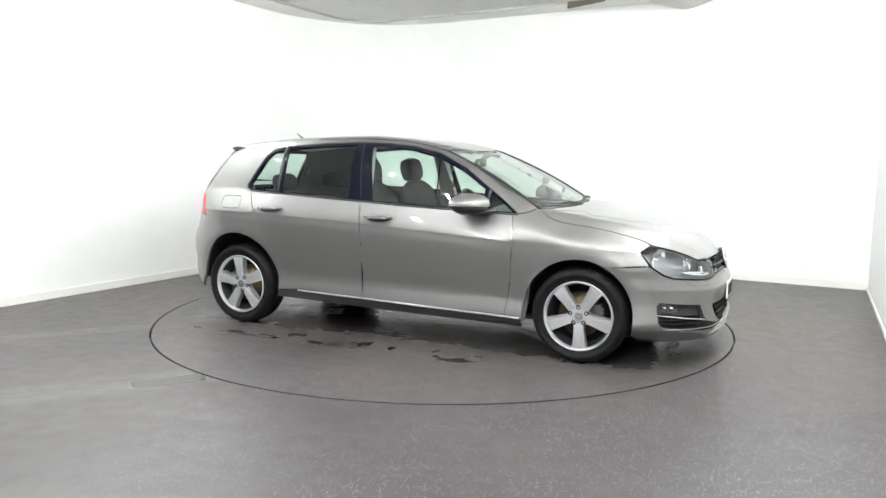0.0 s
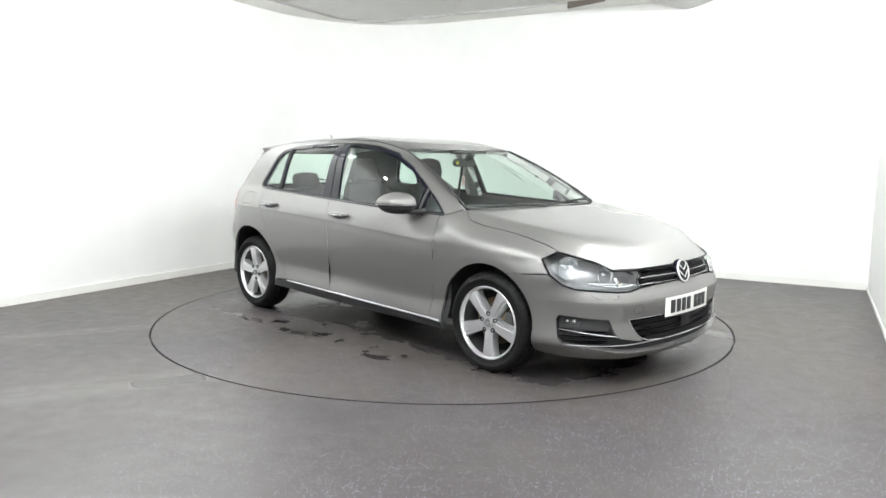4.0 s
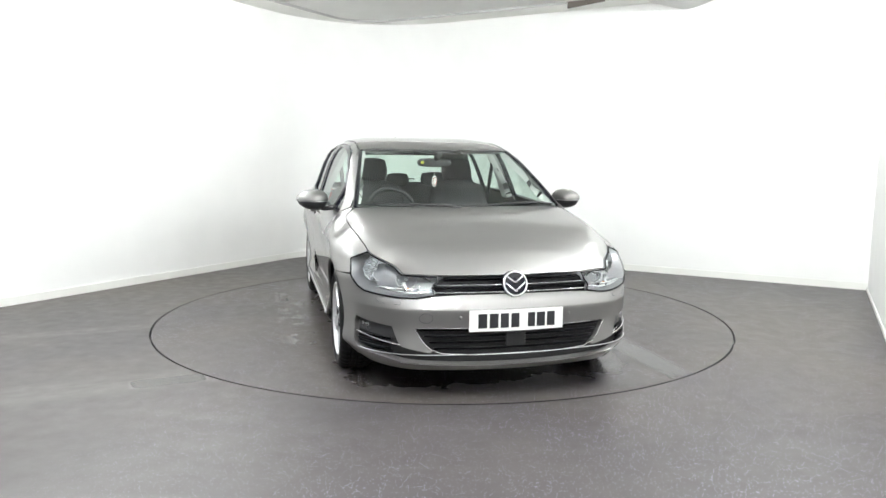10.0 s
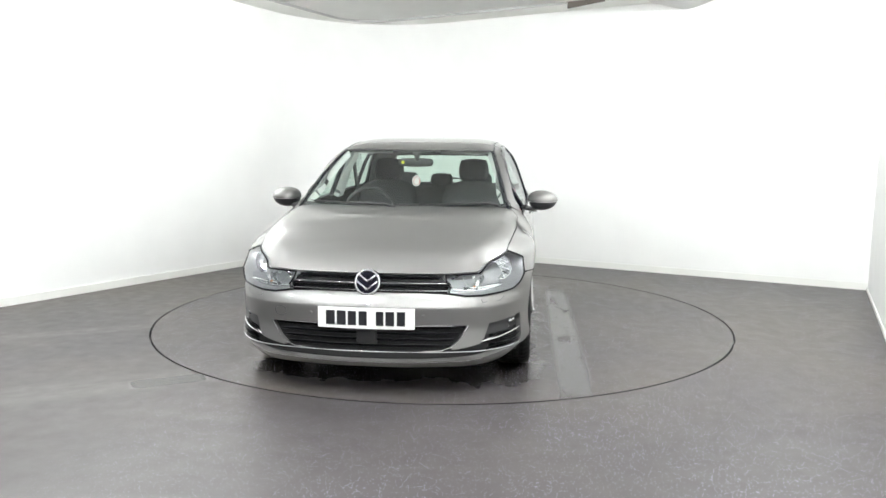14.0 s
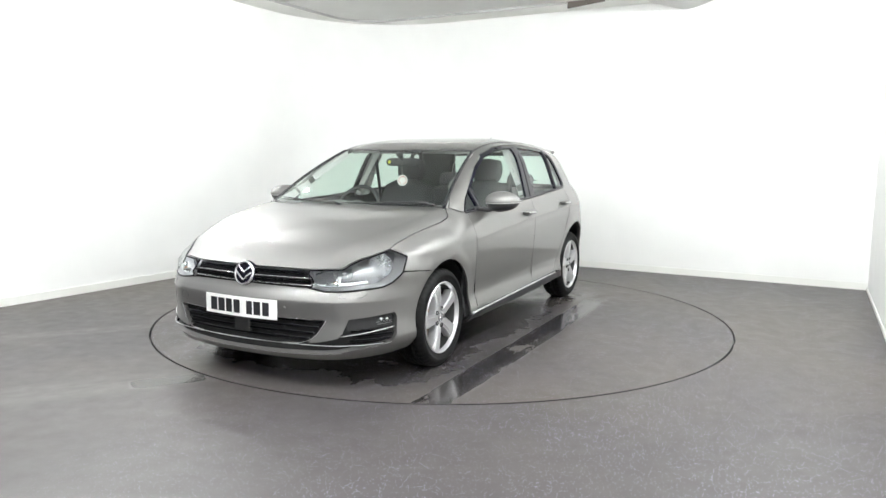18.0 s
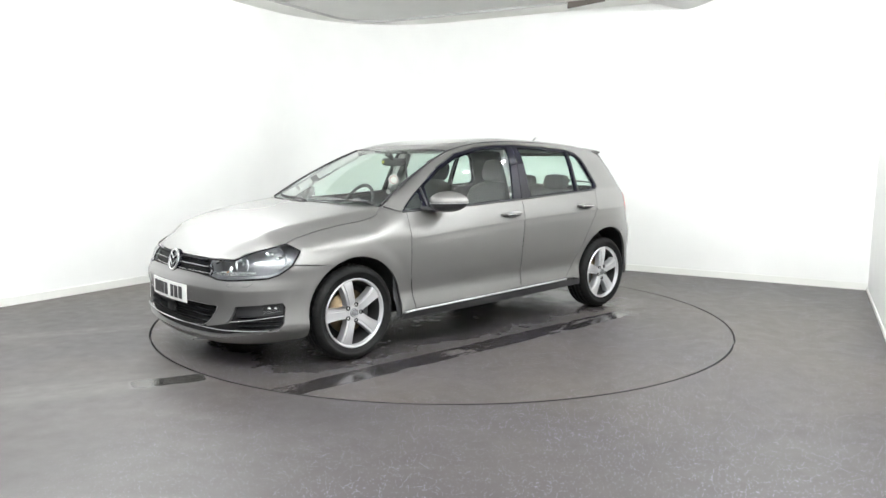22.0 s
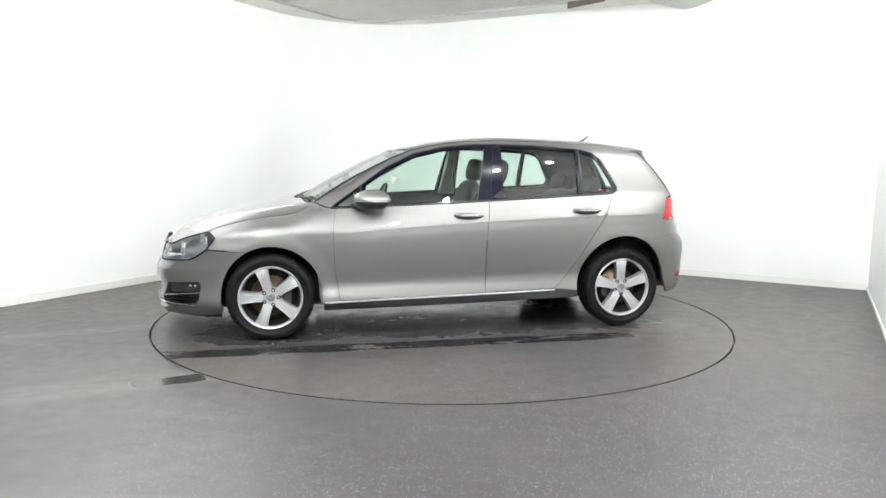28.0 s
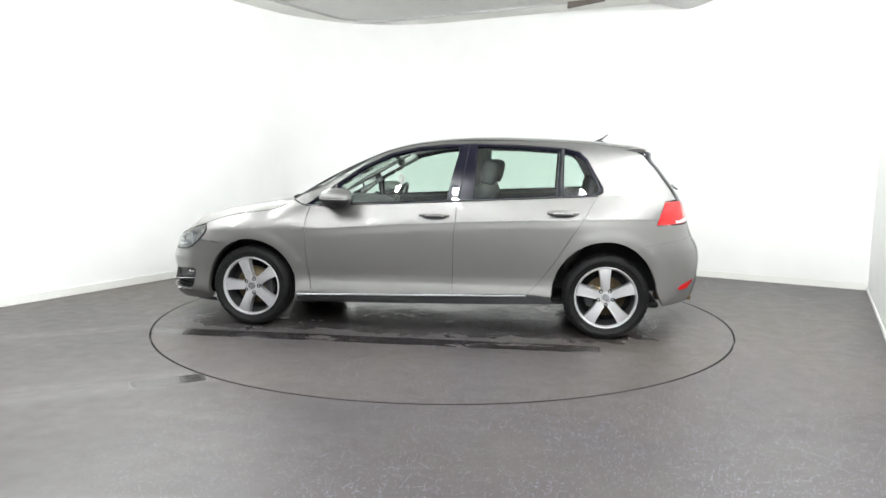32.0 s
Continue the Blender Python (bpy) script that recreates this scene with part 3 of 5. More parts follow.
    vo.inputs["Scale"].default_value = 150
    L(co.outputs["Object"], vo.inputs["Vector"])
    sp = ramp(vo.outputs["Distance"], 0.20, 0.27, 1.0, 0.0)
    wn = t.nodes.new("ShaderNodeTexWhiteNoise")
    L(vo.outputs["Position"], wn.inputs["Vector"])
    pick = ramp(wn.outputs["Value"], 0.74, 0.75)
    speck = mult(mult(sp, pick), ramp(noise_node(0.9, 4), 0.32, 0.52, 0.25, 1.0))
    clean = t.nodes.new("ShaderNodeSeparateXYZ")
    L(co.outputs["Object"], clean.inputs[0])
    if not disc:
        speck = mult(speck, ramp(clean.outputs["X"], -1.7, -0.5, 0.05, 1.0))
    base = mixc(mult(speck, 0.85), base, (0.66, 0.62, 0.90))
    L(base, b.inputs["Base Color"])
    L(ramp(wet_or_shade, 0.0, 1.0, 0.26, 0.60), b.inputs["Specular IOR Level"])
    rough = t.nodes.new("ShaderNodeMath")
    rough.operation = "SUBTRACT"
    L(ramp(noise_node(9, 5), 0.2, 0.8, 0.33, 0.46), rough.inputs[0])
    L(mult(wet_or_shade, 0.29), rough.inputs[1])
    L(rough.outputs[0], b.inputs["Roughness"])
    bp = t.nodes.new("ShaderNodeBump")
    bp.inputs["Strength"].default_value, bp.inputs["Distance"].default_value = 0.25, 0.001
    L(noise_node(160, 4), bp.inputs["Height"])
    L(bp.outputs["Normal"], b.inputs["Normal"])
    return m


def floor():
    bm = bmesh.new()
    n = 192
    hole = DISC + 0.016
    rings = [[], [], []]
    for k in range(n):
        a = 2 * math.pi * k / n
        c, s = math.cos(a), math.sin(a)
        reach = min((RIGHT if c > 0 else -LEFT) / max(1e-6, abs(c)), (BACK if s > 0 else -FRONT) / max(1e-6, abs(s)))
        rings[0].append(bm.verts.new(room(hole * c, hole * s, -0.05)))
        rings[1].append(bm.verts.new(room(hole * c, hole * s, 0)))
        rings[2].append(bm.verts.new(room((reach + 0.05) * c, (reach + 0.05) * s, 0)))
    for r0, r1 in zip(rings, rings[1:]):
        for k in range(n):
            bm.faces.new((r0[k], r0[(k + 1) % n], r1[(k + 1) % n], r1[k]))
    cap = [bm.verts.new((v.co.x * 1.01, v.co.y * 1.01, -0.05)) for v in rings[0]]
    bm.faces.new(cap)
    bmesh.ops.recalc_face_normals(bm, faces=bm.faces)
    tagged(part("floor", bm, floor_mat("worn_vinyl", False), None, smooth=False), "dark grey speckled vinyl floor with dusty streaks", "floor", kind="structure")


floor()


def turntable():
    bm = bmesh.new()
    n = 192
    top = [bm.verts.new((DISC * math.cos(2 * math.pi * k / n), DISC * math.sin(2 * math.pi * k / n), 0)) for k in range(n)]
    low = [bm.verts.new((v.co.x, v.co.y, -0.045)) for v in top]
    bm.faces.new(top)
    for k in range(n):
        bm.faces.new((top[k], low[k], low[(k + 1) % n], top[(k + 1) % n]))
    bmesh.ops.recalc_face_normals(bm, faces=bm.faces)
    table = thing("turntable", "round flush turntable plate of worn grey vinyl set in the floor", "turntable")
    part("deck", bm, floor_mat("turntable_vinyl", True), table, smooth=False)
    bm = bmesh.new()
    ring = [[bm.verts.new((r * math.cos(2 * math.pi * k / n), r * math.sin(2 * math.pi * k / n), z)) for k in range(n)]
            for r, z in ((DISC + 0.0005, -0.04), (DISC + 0.0005, 0.0005), (DISC + 0.003, 0.0), (DISC + 0.003, -0.04))]
    for r0, r1 in zip(ring, ring[1:]):
        for k in range(n):
            bm.faces.new((r0[k], r0[(k + 1) % n], r1[(k + 1) % n], r1[k]))
    bmesh.ops.recalc_face_normals(bm, faces=bm.faces)
    spot_mat = plain("oil_stain", (0.014, 0.013, 0.012), 0.3)
    for sx, sy, ra, rb in ((-0.26, -1.26, 0.060, 0.042), (-0.42, -1.22, 0.026, 0.018), (-0.30, -1.17, 0.04, 0.014), (-0.14, -1.19, 0.032, 0.015), (-0.05, -1.20, 0.026, 0.014), (-0.12, -1.26, 0.016, 0.010), (0.81, -1.14, 0.034, 0.018)):
        spot = bmesh.new()
        edge = [spot.verts.new((sx + ra * math.cos(a) * (1 + 0.10 * math.sin(3 * a + sx * 9)), sy + rb * math.sin(a) * (1 + 0.12 * math.cos(2 * a + sy * 7)), z)) for z in (0.0012, 0.0004) for a in [2 * math.pi * k / 24 for k in range(24)]]
        spot.faces.new(edge[:24])
        for k in range(24):
            spot.faces.new((edge[k], edge[24 + k], edge[24 + (k + 1) % 24], edge[(k + 1) % 24]))
        part("oil_spot", spot, spot_mat, table, "dark oily spot", smooth=False)
    part("edge_ring", bm, BLACK, table, "dark metal edging", smooth=False)
    return table


plate = turntable()


# ---- the car ----
car = thing("car", "grey metallic five-door hatchback on the turntable", "car")
HUB = 0.306


def wheel(parent, x, side, y, turn):
    """An alloy wheel with five broad spokes; its outer face looks along +y before it is set on its side."""
    hub = new("wheel")
    hub.parent = parent
    hub.matrix_basis = pose(x, side * y, HUB, 0, 0, 0 if side > 0 else 180)
    bm = bmesh.new()
    n = 144
    prof = [(0.216, -0.19), (0.24, -0.200), (0.275, -0.204), (0.297, -0.186), (0.304, -0.168), (0.306, -0.150), (0.2985, -0.1495), (0.2985, -0.1405), (0.3065, -0.140),
            (0.307, -0.110), (0.2985, -0.1095), (0.2985, -0.0995), (0.307, -0.099), (0.3065, -0.068), (0.2985, -0.0675), (0.2985, -0.0585), (0.306, -0.058), (0.303, -0.036), (0.295, -0.020),
            (0.284, -0.008), (0.268, -0.001), (0.256, 0.0), (0.254, -0.003), (0.243, -0.005), (0.230, -0.010), (0.222, -0.014), (0.214, -0.020)]
    rings = lathe(bm, prof, n=n)
    for i, (r, a) in enumerate(prof):
        for k in range(n):
            cut = (k % 3 == 0 and 13 <= i <= 18 and i != 14 and i != 15) or (k % 3 == 1 and 4 <= i <= 9)
            if cut:
                v = rings[i][k]
                v.co.x, v.co.z = v.co.x * (1 - 0.005 / r), v.co.z * (1 - 0.005 / r)
    part("tyre", bm, RUBBER, hub, "black rubber tyre with a grooved tread")
    bm = bmesh.new()
    lathe(bm, [(0.2215, -0.016), (0.2225, -0.010), (0.2185, -0.006), (0.2125, -0.008), (0.2075, -0.016), (0.203, -0.030)], n=72)
    a0 = radians(turn)
    for k in range(5):
        ang = a0 + 2 * math.pi * k / 5
        rows = []
        for r, w, d in ((0.040, 0.036, -0.030), (0.062, 0.035, -0.024), (0.085, 0.0335, -0.020), (0.12, 0.036, -0.016), (0.16, 0.040, -0.014), (0.19, 0.045, -0.015), (0.2075, 0.051, -0.018)):
            row = []
            for f, dy in ((-1.0, -0.055), (-1.0, -0.012), (-0.92, -0.004), (-0.50, -0.006), (-0.46, 0.0), (0.46, 0.0), (0.50, -0.006), (0.92, -0.004), (1.0, -0.012), (1.0, -0.055)):
                u, v = r * math.cos(ang) - f * w * math.sin(ang), r * math.sin(ang) + f * w * math.cos(ang)
                row.append(bm.verts.new((-u, d + dy, v)))
            rows.append(row)
        for r0, r1 in zip(rows, rows[1:]):
            for i in range(len(r0) - 1):
                bm.faces.new((r0[i], r0[i + 1], r1[i + 1], r1[i]))
    lathe(bm, [(0.0, -0.026), (0.036, -0.026), (0.058, -0.028), (0.066, -0.038), (0.068, -0.075)], n=40)
    bmesh.ops.recalc_face_normals(bm, faces=bm.faces)
    rim = part("rim", bm, ALLOY, hub, "silver alloy rim with five broad spokes")
    mod = rim.modifiers.new("edges", "EDGE_SPLIT")
    mod.split_angle = radians(38)
    bm = bmesh.new()
    lathe(bm, [(0.0, -0.019), (0.020, -0.0185), (0.027, -0.020), (0.029, -0.026)], n=32)
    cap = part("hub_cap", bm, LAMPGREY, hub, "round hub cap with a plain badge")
    bm = bmesh.new()
    lathe(bm, [(0.0225, -0.019), (0.0225, -0.017), (0.026, -0.0175), (0.0265, -0.020)], n=32)
    for s in (-1, 1):
        tube(bm, [(s * 0.017, -0.018, 0.010), (s * 0.008, -0.018, -0.014), (0, -0.018, 0.004)], 0.0018, 5)
    part("badge_ring", bm, CHROME, cap)
    for k in range(5):
        ang = a0 + 2 * math.pi * (k + 0.5) / 5
        bm = bmesh.new()
        lathe(bm, [(0.0, -0.030), (0.0075, -0.029), (0.0085, -0.0245), (0.0125, -0.0225), (0.0140, -0.0225), (0.0145, -0.030)], (-0.054 * math.cos(ang), 0, 0.054 * math.sin(ang)), 12)
        part("wheel_bolt", bm, DARK, hub)
    bm = bmesh.new()
    lathe(bm, [(0.0, -0.080), (0.075, -0.080), (0.078, -0.094), (0.142, -0.094), (0.142, -0.116), (0.0, -0.116)], n=48)
    part("brake_disc", bm, STEEL, hub, "rusty brown brake disc")
    bm = bmesh.new()
    lathe(bm, [(0.203, -0.030), (0.200, -0.060), (0.188, -0.12), (0.186, -0.19)], n=48)
    part("rim_barrel", bm, BARREL, hub)
    bm = bmesh.new()
    lathe(bm, [(0.0, -0.135), (0.186, -0.135), (0.186, -0.19)], n=40)
    part("backing_plate", bm, DARK, hub)
    bm = bmesh.new()
    for i in range(5):
        a = (math.pi if x > 0 else 0.0) + (-0.42 + 0.21 * i)
        c = Vector((0.118 * math.cos(a), -0.105, 0.118 * math.sin(a)))
        box(bm, c - Vector((0.028, 0.03, 0.028)), c + Vector((0.028, 0.03, 0.028)), 0.008)
    part("brake_caliper", bm, CALIPER, hub)
    return hub


WHEELS = [(1.3185, 1, 0.868, 107), (-1.3185, 1, 0.856, 93), (1.3185, -1, 0.868, -87), (-1.3185, -1, 0.856, 96)]
for wx, ws, wy, wt in WHEELS:
    wheel(car, wx, ws, wy, wt)

# outlines on the side, as (x, z)
DLO = [(0.895, 0.924), (0.205, 0.952), (-0.50, 0.988), (-1.245, 1.024), (-1.283, 1.045), (-1.284, 1.075), (-1.171, 1.280), (-1.113, 1.334), (-1.00, 1.360),
       (-0.67, 1.381), (-0.34, 1.389), (-0.135, 1.383), (0.07, 1.363), (0.28, 1.315), (0.485, 1.217), (0.665, 1.092), (0.885, 0.936)]
DITCH = [(0.285, 1.337), (0.10, 1.378), (-0.10, 1.403), (-0.40, 1.415), (-0.80, 1.410), (-1.20, 1.390), (-1.50, 1.360), (-1.575, 1.350)]
PILLAR = [(1.005, 0.962), (0.85, 1.062), (0.66, 1.168), (0.47, 1.264)]
REARCUT = [(-1.605, 1.332), (-1.628, 1.30), (-1.685, 1.20), (-1.752, 1.09), (-1.802, 1.00)]
LAMPTOP = [(1.99, 0.672), (1.92, 0.706), (1.81, 0.742), (1.725, 0.765)]
SHUT = [(1.66, 0.794), (1.507, 0.834), (1.35, 0.8615), (1.20, 0.879), (1.14, 0.893), (1.10, 0.907), (1.06, 0.932), (1.02, 0.960)]


def fair(pts, step=0.02):
    """The same line, drawn smoothly through its points in short steps along x."""
    f = spline(sorted(pts))
    n = max(2, int(abs(pts[-1][0] - pts[0][0]) / step))
    return [(pts[0][0] + (pts[-1][0] - pts[0][0]) * k / n, f(pts[0][0] + (pts[-1][0] - pts[0][0]) * k / n)) for k in range(n + 1)]


LAMPTOP, SHUT, DITCH, PILLAR = fair(LAMPTOP), fair(SHUT), fair(DITCH, 0.03), fair(PILLAR, 0.03)


def arch(cx, r, a0, a1, front, rear, n=22):
    out = []
    for k in range(n + 1):
        a = radians(a0 + (a1 - a0) * k / n)
        c = math.cos(a)
        out.append((cx + r * c * (front if c > 0 else rear), 0.31 + r * math.sin(a)))
    return out


ARCHF = arch(1.3185, 0.357, 62, 189, 0.94, 1.0)
ARCHF_NOSE = arch(1.3185, 0.357, 62, -17, 0.94, 1.0, 12)
ARCHR = arch(-1.3185, 0.396, 172, 0, 0.97, 0.90, 30)
FRONTEDGE = [(0.862, 0.925), (0.880, 0.82), (0.884, 0.73), (0.874, 0.50), (0.838, 0.275)]
MIDEDGE = [(-0.252, 0.977), (-0.240, 0.85), (-0.227, 0.71), (-0.220, 0.30)]
REAREDGE = [(-1.243, 1.024), (-1.14, 0.846), (-1.062, 0.73), (-0.956, 0.558), (-0.837, 0.392), (-0.757, 0.318)]

for side in (1, -1):
    at = side_at(side)
    fender = SHUT[::-1] + [(1.715, 0.770), (1.722, 0.762), (1.679, 0.726), (1.702, 0.688), (1.735, 0.648)] + ARCHF[:] + [(0.958, 0.256), (0.838, 0.262)] + FRONTEDGE[::-1][1:] + [(0.93, 0.930), (1.005, 0.958)]
    skin("front_wing", fender, at, PAINT, car, 0.03, feats=CREASES)
    door = FRONTEDGE + [(0.30, 0.286), (-0.220, 0.302)] + MIDEDGE[::-1][1:] + [(0.205, 0.952)]
    skin("front_door", door, at, PAINT, car, 0.03, feats=CREASES)
    door2 = MIDEDGE + [(-0.70, 0.316)] + REAREDGE[::-1] + [(-0.75, 1.000)]
    skin("rear_door", door2, at, PAINT, car, 0.03, feats=CREASES)
    # Body-coloured sill given black so that its shade is in the colour
    sill = [(0.955, 0.20), (0.955, 0.252), (0.838, 0.260), (0.30, 0.272), (-0.22, 0.288), (-0.70, 0.302), (-0.757, 0.306), (-0.93, 0.300), (-0.94, 0.25), (-0.51, 0.235), (0.2, 0.215)]
    skin("sill", sill, lambda x, z, s=side: Vector((x, s * (body_y(x, z) - 0.002), z)), BLACK, car, label="painted sill blackened to stand in for its shade")
    frame_line = [(0.862, 0.925), (0.93, 0.932)] + PILLAR + DITCH + REARCUT + [(-1.716, 0.990), (-1.652, 0.822), (-1.86, 0.824), (-1.915, 0.83), (-1.93, 0.73), (-1.885, 0.722), (-1.53, 0.672)] \
        + [(-1.53, 0.630)] + [p for p in ARCHR if p[0] > -1.52] + [(-0.93, 0.256), (-0.93, 0.30), (-0.757, 0.318)] + REAREDGE[::-1][1:] + DLO[4:] + [(0.895, 0.924)]
    holes = []
    if side < 0:
        flap = rounded([(-1.305, 0.985), (-1.488, 0.985), (-1.488, 0.890), (-1.290, 0.890)], 0.045)
        holes = [flap]
        skin("fuel_flap", flap, at, PAINT, car, 0.04, gap=0.003)
    skin("side_frame", frame_line, at, PAINT, car, 0.03, holes, feats=CREASES)
    glasses = {
        "front_window": [(0.655, 0.944), (0.205, 0.964), (-0.165, 0.984), (-0.250, 1.366), (-0.135, 1.362), (0.07, 1.342), (0.27, 1.295), (0.474, 1.203), (0.642, 1.086)],
        "sail_window": [(0.866, 0.936), (0.70, 0.944), (0.70, 1.055)],
        "rear_window": [(-0.365, 0.996), (-0.955, 1.024), (-0.970, 1.340), (-0.67, 1.361), (-0.375, 1.368)],
        "quarter_window": [(-1.005, 1.026), (-1.235, 1.040), (-1.255, 1.075), (-1.15, 1.27), (-1.10, 1.314), (-1.005, 1.337)]}
    inn = lambda x, z, s=side: Vector((x, s * (body_y(x, z) - 0.004), z))
    gl = lambda x, z, s=side: Vector((x, s * (body_y(x, z) - 0.012), z))
    skin("window_frame", DLO, inn, GLOSS, car, 0.04, list(glasses.values()), 0.02, 0.004, "gloss black window surround and centre pillar")
    for nm, poly in glasses.items():
        g = skin(nm, poly, gl, GLASS, car, 0.06, (), 0, 0.0, "green tinted side glass")
        g.visible_shadow = False

# bonnet, roof, screen
def lip_x(y):
    """How far forward the bonnet reaches at y: its front edge keeps one height."""
    a, b = 1.85, 2.115
    for _ in range(30):
        m = (a + b) / 2
        a, b = (m, b) if top_z(m, y) > 0.668 else (a, m)
    return a


hs = [(x, body_y(x, z)) for x, z in LAMPTOP + SHUT]
half = [(lip_x(y), y) for y in (0.0, 0.08, 0.15, 0.22, 0.29, 0.34, 0.39, 0.44)] + hs
bonnet = half + [(1.035, 0.60), (1.07, 0.4), (1.095, 0.0)] + [(x, -y) for x, y in reversed(half[1:] + [(1.035, 0.60), (1.07, 0.4)])]
def bonnet_at(x, y):
    """The bonnet, its middle raised a little between two ridges."""
    if x < 1.80:
        return Vector((x, y, top_z(x, y)))
    k = smooth01((x - 1.80) / 0.15)
    lift = 0.010 * (1 - smooth01((abs(y) - RIDGE(x) + 0.03) / 0.05)) * k * (1 - smooth01((x - 1.90) / 0.16))
    if k >= 1 or abs(y) >= SHUT_Y(x):
        return Vector((x, y, top_z(x, y) + lift))
    return Vector((x, y, bonnet_z(x, y) * (1 - k) + (round_z(x, y) + lift) * k))


RIDGES = [[(1.08 + 0.03 * k, sg * (RIDGE(1.08 + 0.03 * k) + d)) for k in range(31)] for sg in (1, -1) for d in (-0.024, -0.008, 0.008, 0.024)]
skin("bonnet", bonnet, bonnet_at, PAINT, car, 0.035, out=(0, 0, 0.2), feats=RIDGES)
side_line = [(x, body_y(x, z)) for x, z in DITCH]
rhalf = [(0.362, 0.0), (0.350, 0.28)] + side_line
roof = rhalf + [(-1.62, 0.50), (-1.635, 0.0)] + [(x, -y) for x, y in reversed(rhalf[1:] + [(-1.62, 0.50)])]
skin("roof", roof, top_at(), PAINT, car, 0.04, out=(0, 0, 0.2))


def screen_at(q, k):
    """The windscreen: q across, -1 to 1; k from its foot to its top."""
    foot = Vector((1.12 - 0.115 * q * q, 0.702 * q, 0.945 + 0.02 * q * q))
    top = Vector((0.362 - 0.078 * q * q, 0.566 * q, 1.343 - 0.004 * q * q))
    p = foot.lerp(top, k)
    bulge = 4 * k * (1 - k)
    return p + Vector((0.012, 0, 0.020)) * bulge


w = skin("windscreen", [(-1, 0), (1, 0), (1, 1), (-1, 1)], screen_at, SCREEN, car, 0.1, (), 0, 0, "clear windscreen glass", fine=0.06)
w.visible_shadow = False
skin("screen_surround", [(-1.01, -0.01), (1.01, -0.01), (1.01, 1.0), (-1.01, 1.0)], lambda q, k: screen_at(q, k) - Vector((0.002, 0, 0.004)), GLOSS, car, 0.1,
     [[(-0.972, 0.045), (0.972, 0.045), (0.972, 0.982), (-0.972, 0.982)]], 0.0, 0, "black border of the windscreen", fine=0.06)

# nose
LAMP = [("y", 0.430, 0.570), ("y", 0.455, 0.630), ("y", 0.50, 0.662)] + [("x", x, z - 0.004) for x, z in LAMPTOP] + [("x", 1.684, 0.724), ("x", 1.707, 0.690), ("x", 1.745, 0.643), ("x", 1.815, 0.592), ("x", 1.87, 0.572), ("y", 0.60, 0.556), ("y", 0.52, 0.556)]
lamp_uv = nose_uv(LAMP)
MOUTH = nose_uv([("y", 0.0, 0.405), ("y", 0.52, 0.402), ("y", 0.535, 0.392), ("y", 0.485, 0.318), ("y", 0.44, 0.285), ("y", 0.46, 0.272), ("y", 0.60, 0.302), ("y", 0.62, 0.33), ("y", 0.645, 0.405),
                 ("x", 1.80, 0.424), ("x", 1.785, 0.40), ("x", 1.80, 0.30), ("x", 1.825, 0.268), ("y", 0.70, 0.240), ("y", 0.595, 0.218), ("y", 0.3, 0.206), ("y", 0.0, 0.204)])
btop = nose_uv([("y", 0.0, 0.575), ("y", 0.30, 0.573), ("y", 0.430, 0.566), ("y", 0.52, 0.552), ("y", 0.60, 0.552), ("x", 1.87, 0.568), ("x", 1.815, 0.588), ("x", 1.745, 0.636), ("x", 1.73, 0.643)])
bside = [(s_x(x, z), z) for x, z in ARCHF_NOSE]
bhalf = btop + bside + nose_uv([("x", 1.66, 0.19), ("x", 1.80, 0.175), ("y", 0.60, 0.172), ("y", 0.3, 0.17), ("y", 0.0, 0.17)])
skin("front_bumper", both(bhalf), nose_at(), PAINT, car, 0.03, [both(MOUTH)], 0.03, feats=[[(-1.5 + 0.03 * k, z) for k in range(101)] for z in (0.495, 0.505, 0.515)])
skin("bumper_backing", both(nose_uv([("y", 0, 0.42), ("x", 1.77, 0.44), ("x", 1.77, 0.20), ("y", 0, 0.19)])), nose_at(0.035), DARK, car, 0.05, (), 0)
skin("grille_backing", both(nose_uv([("y", 0, 0.685), ("y", 0.30, 0.682), ("y", 0.465, 0.664), ("y", 0.44, 0.565), ("y", 0, 0.57)])), nose_at(0.018), GRILLE, car, 0.04, (), 0.0, 0, "gloss black upper grille")
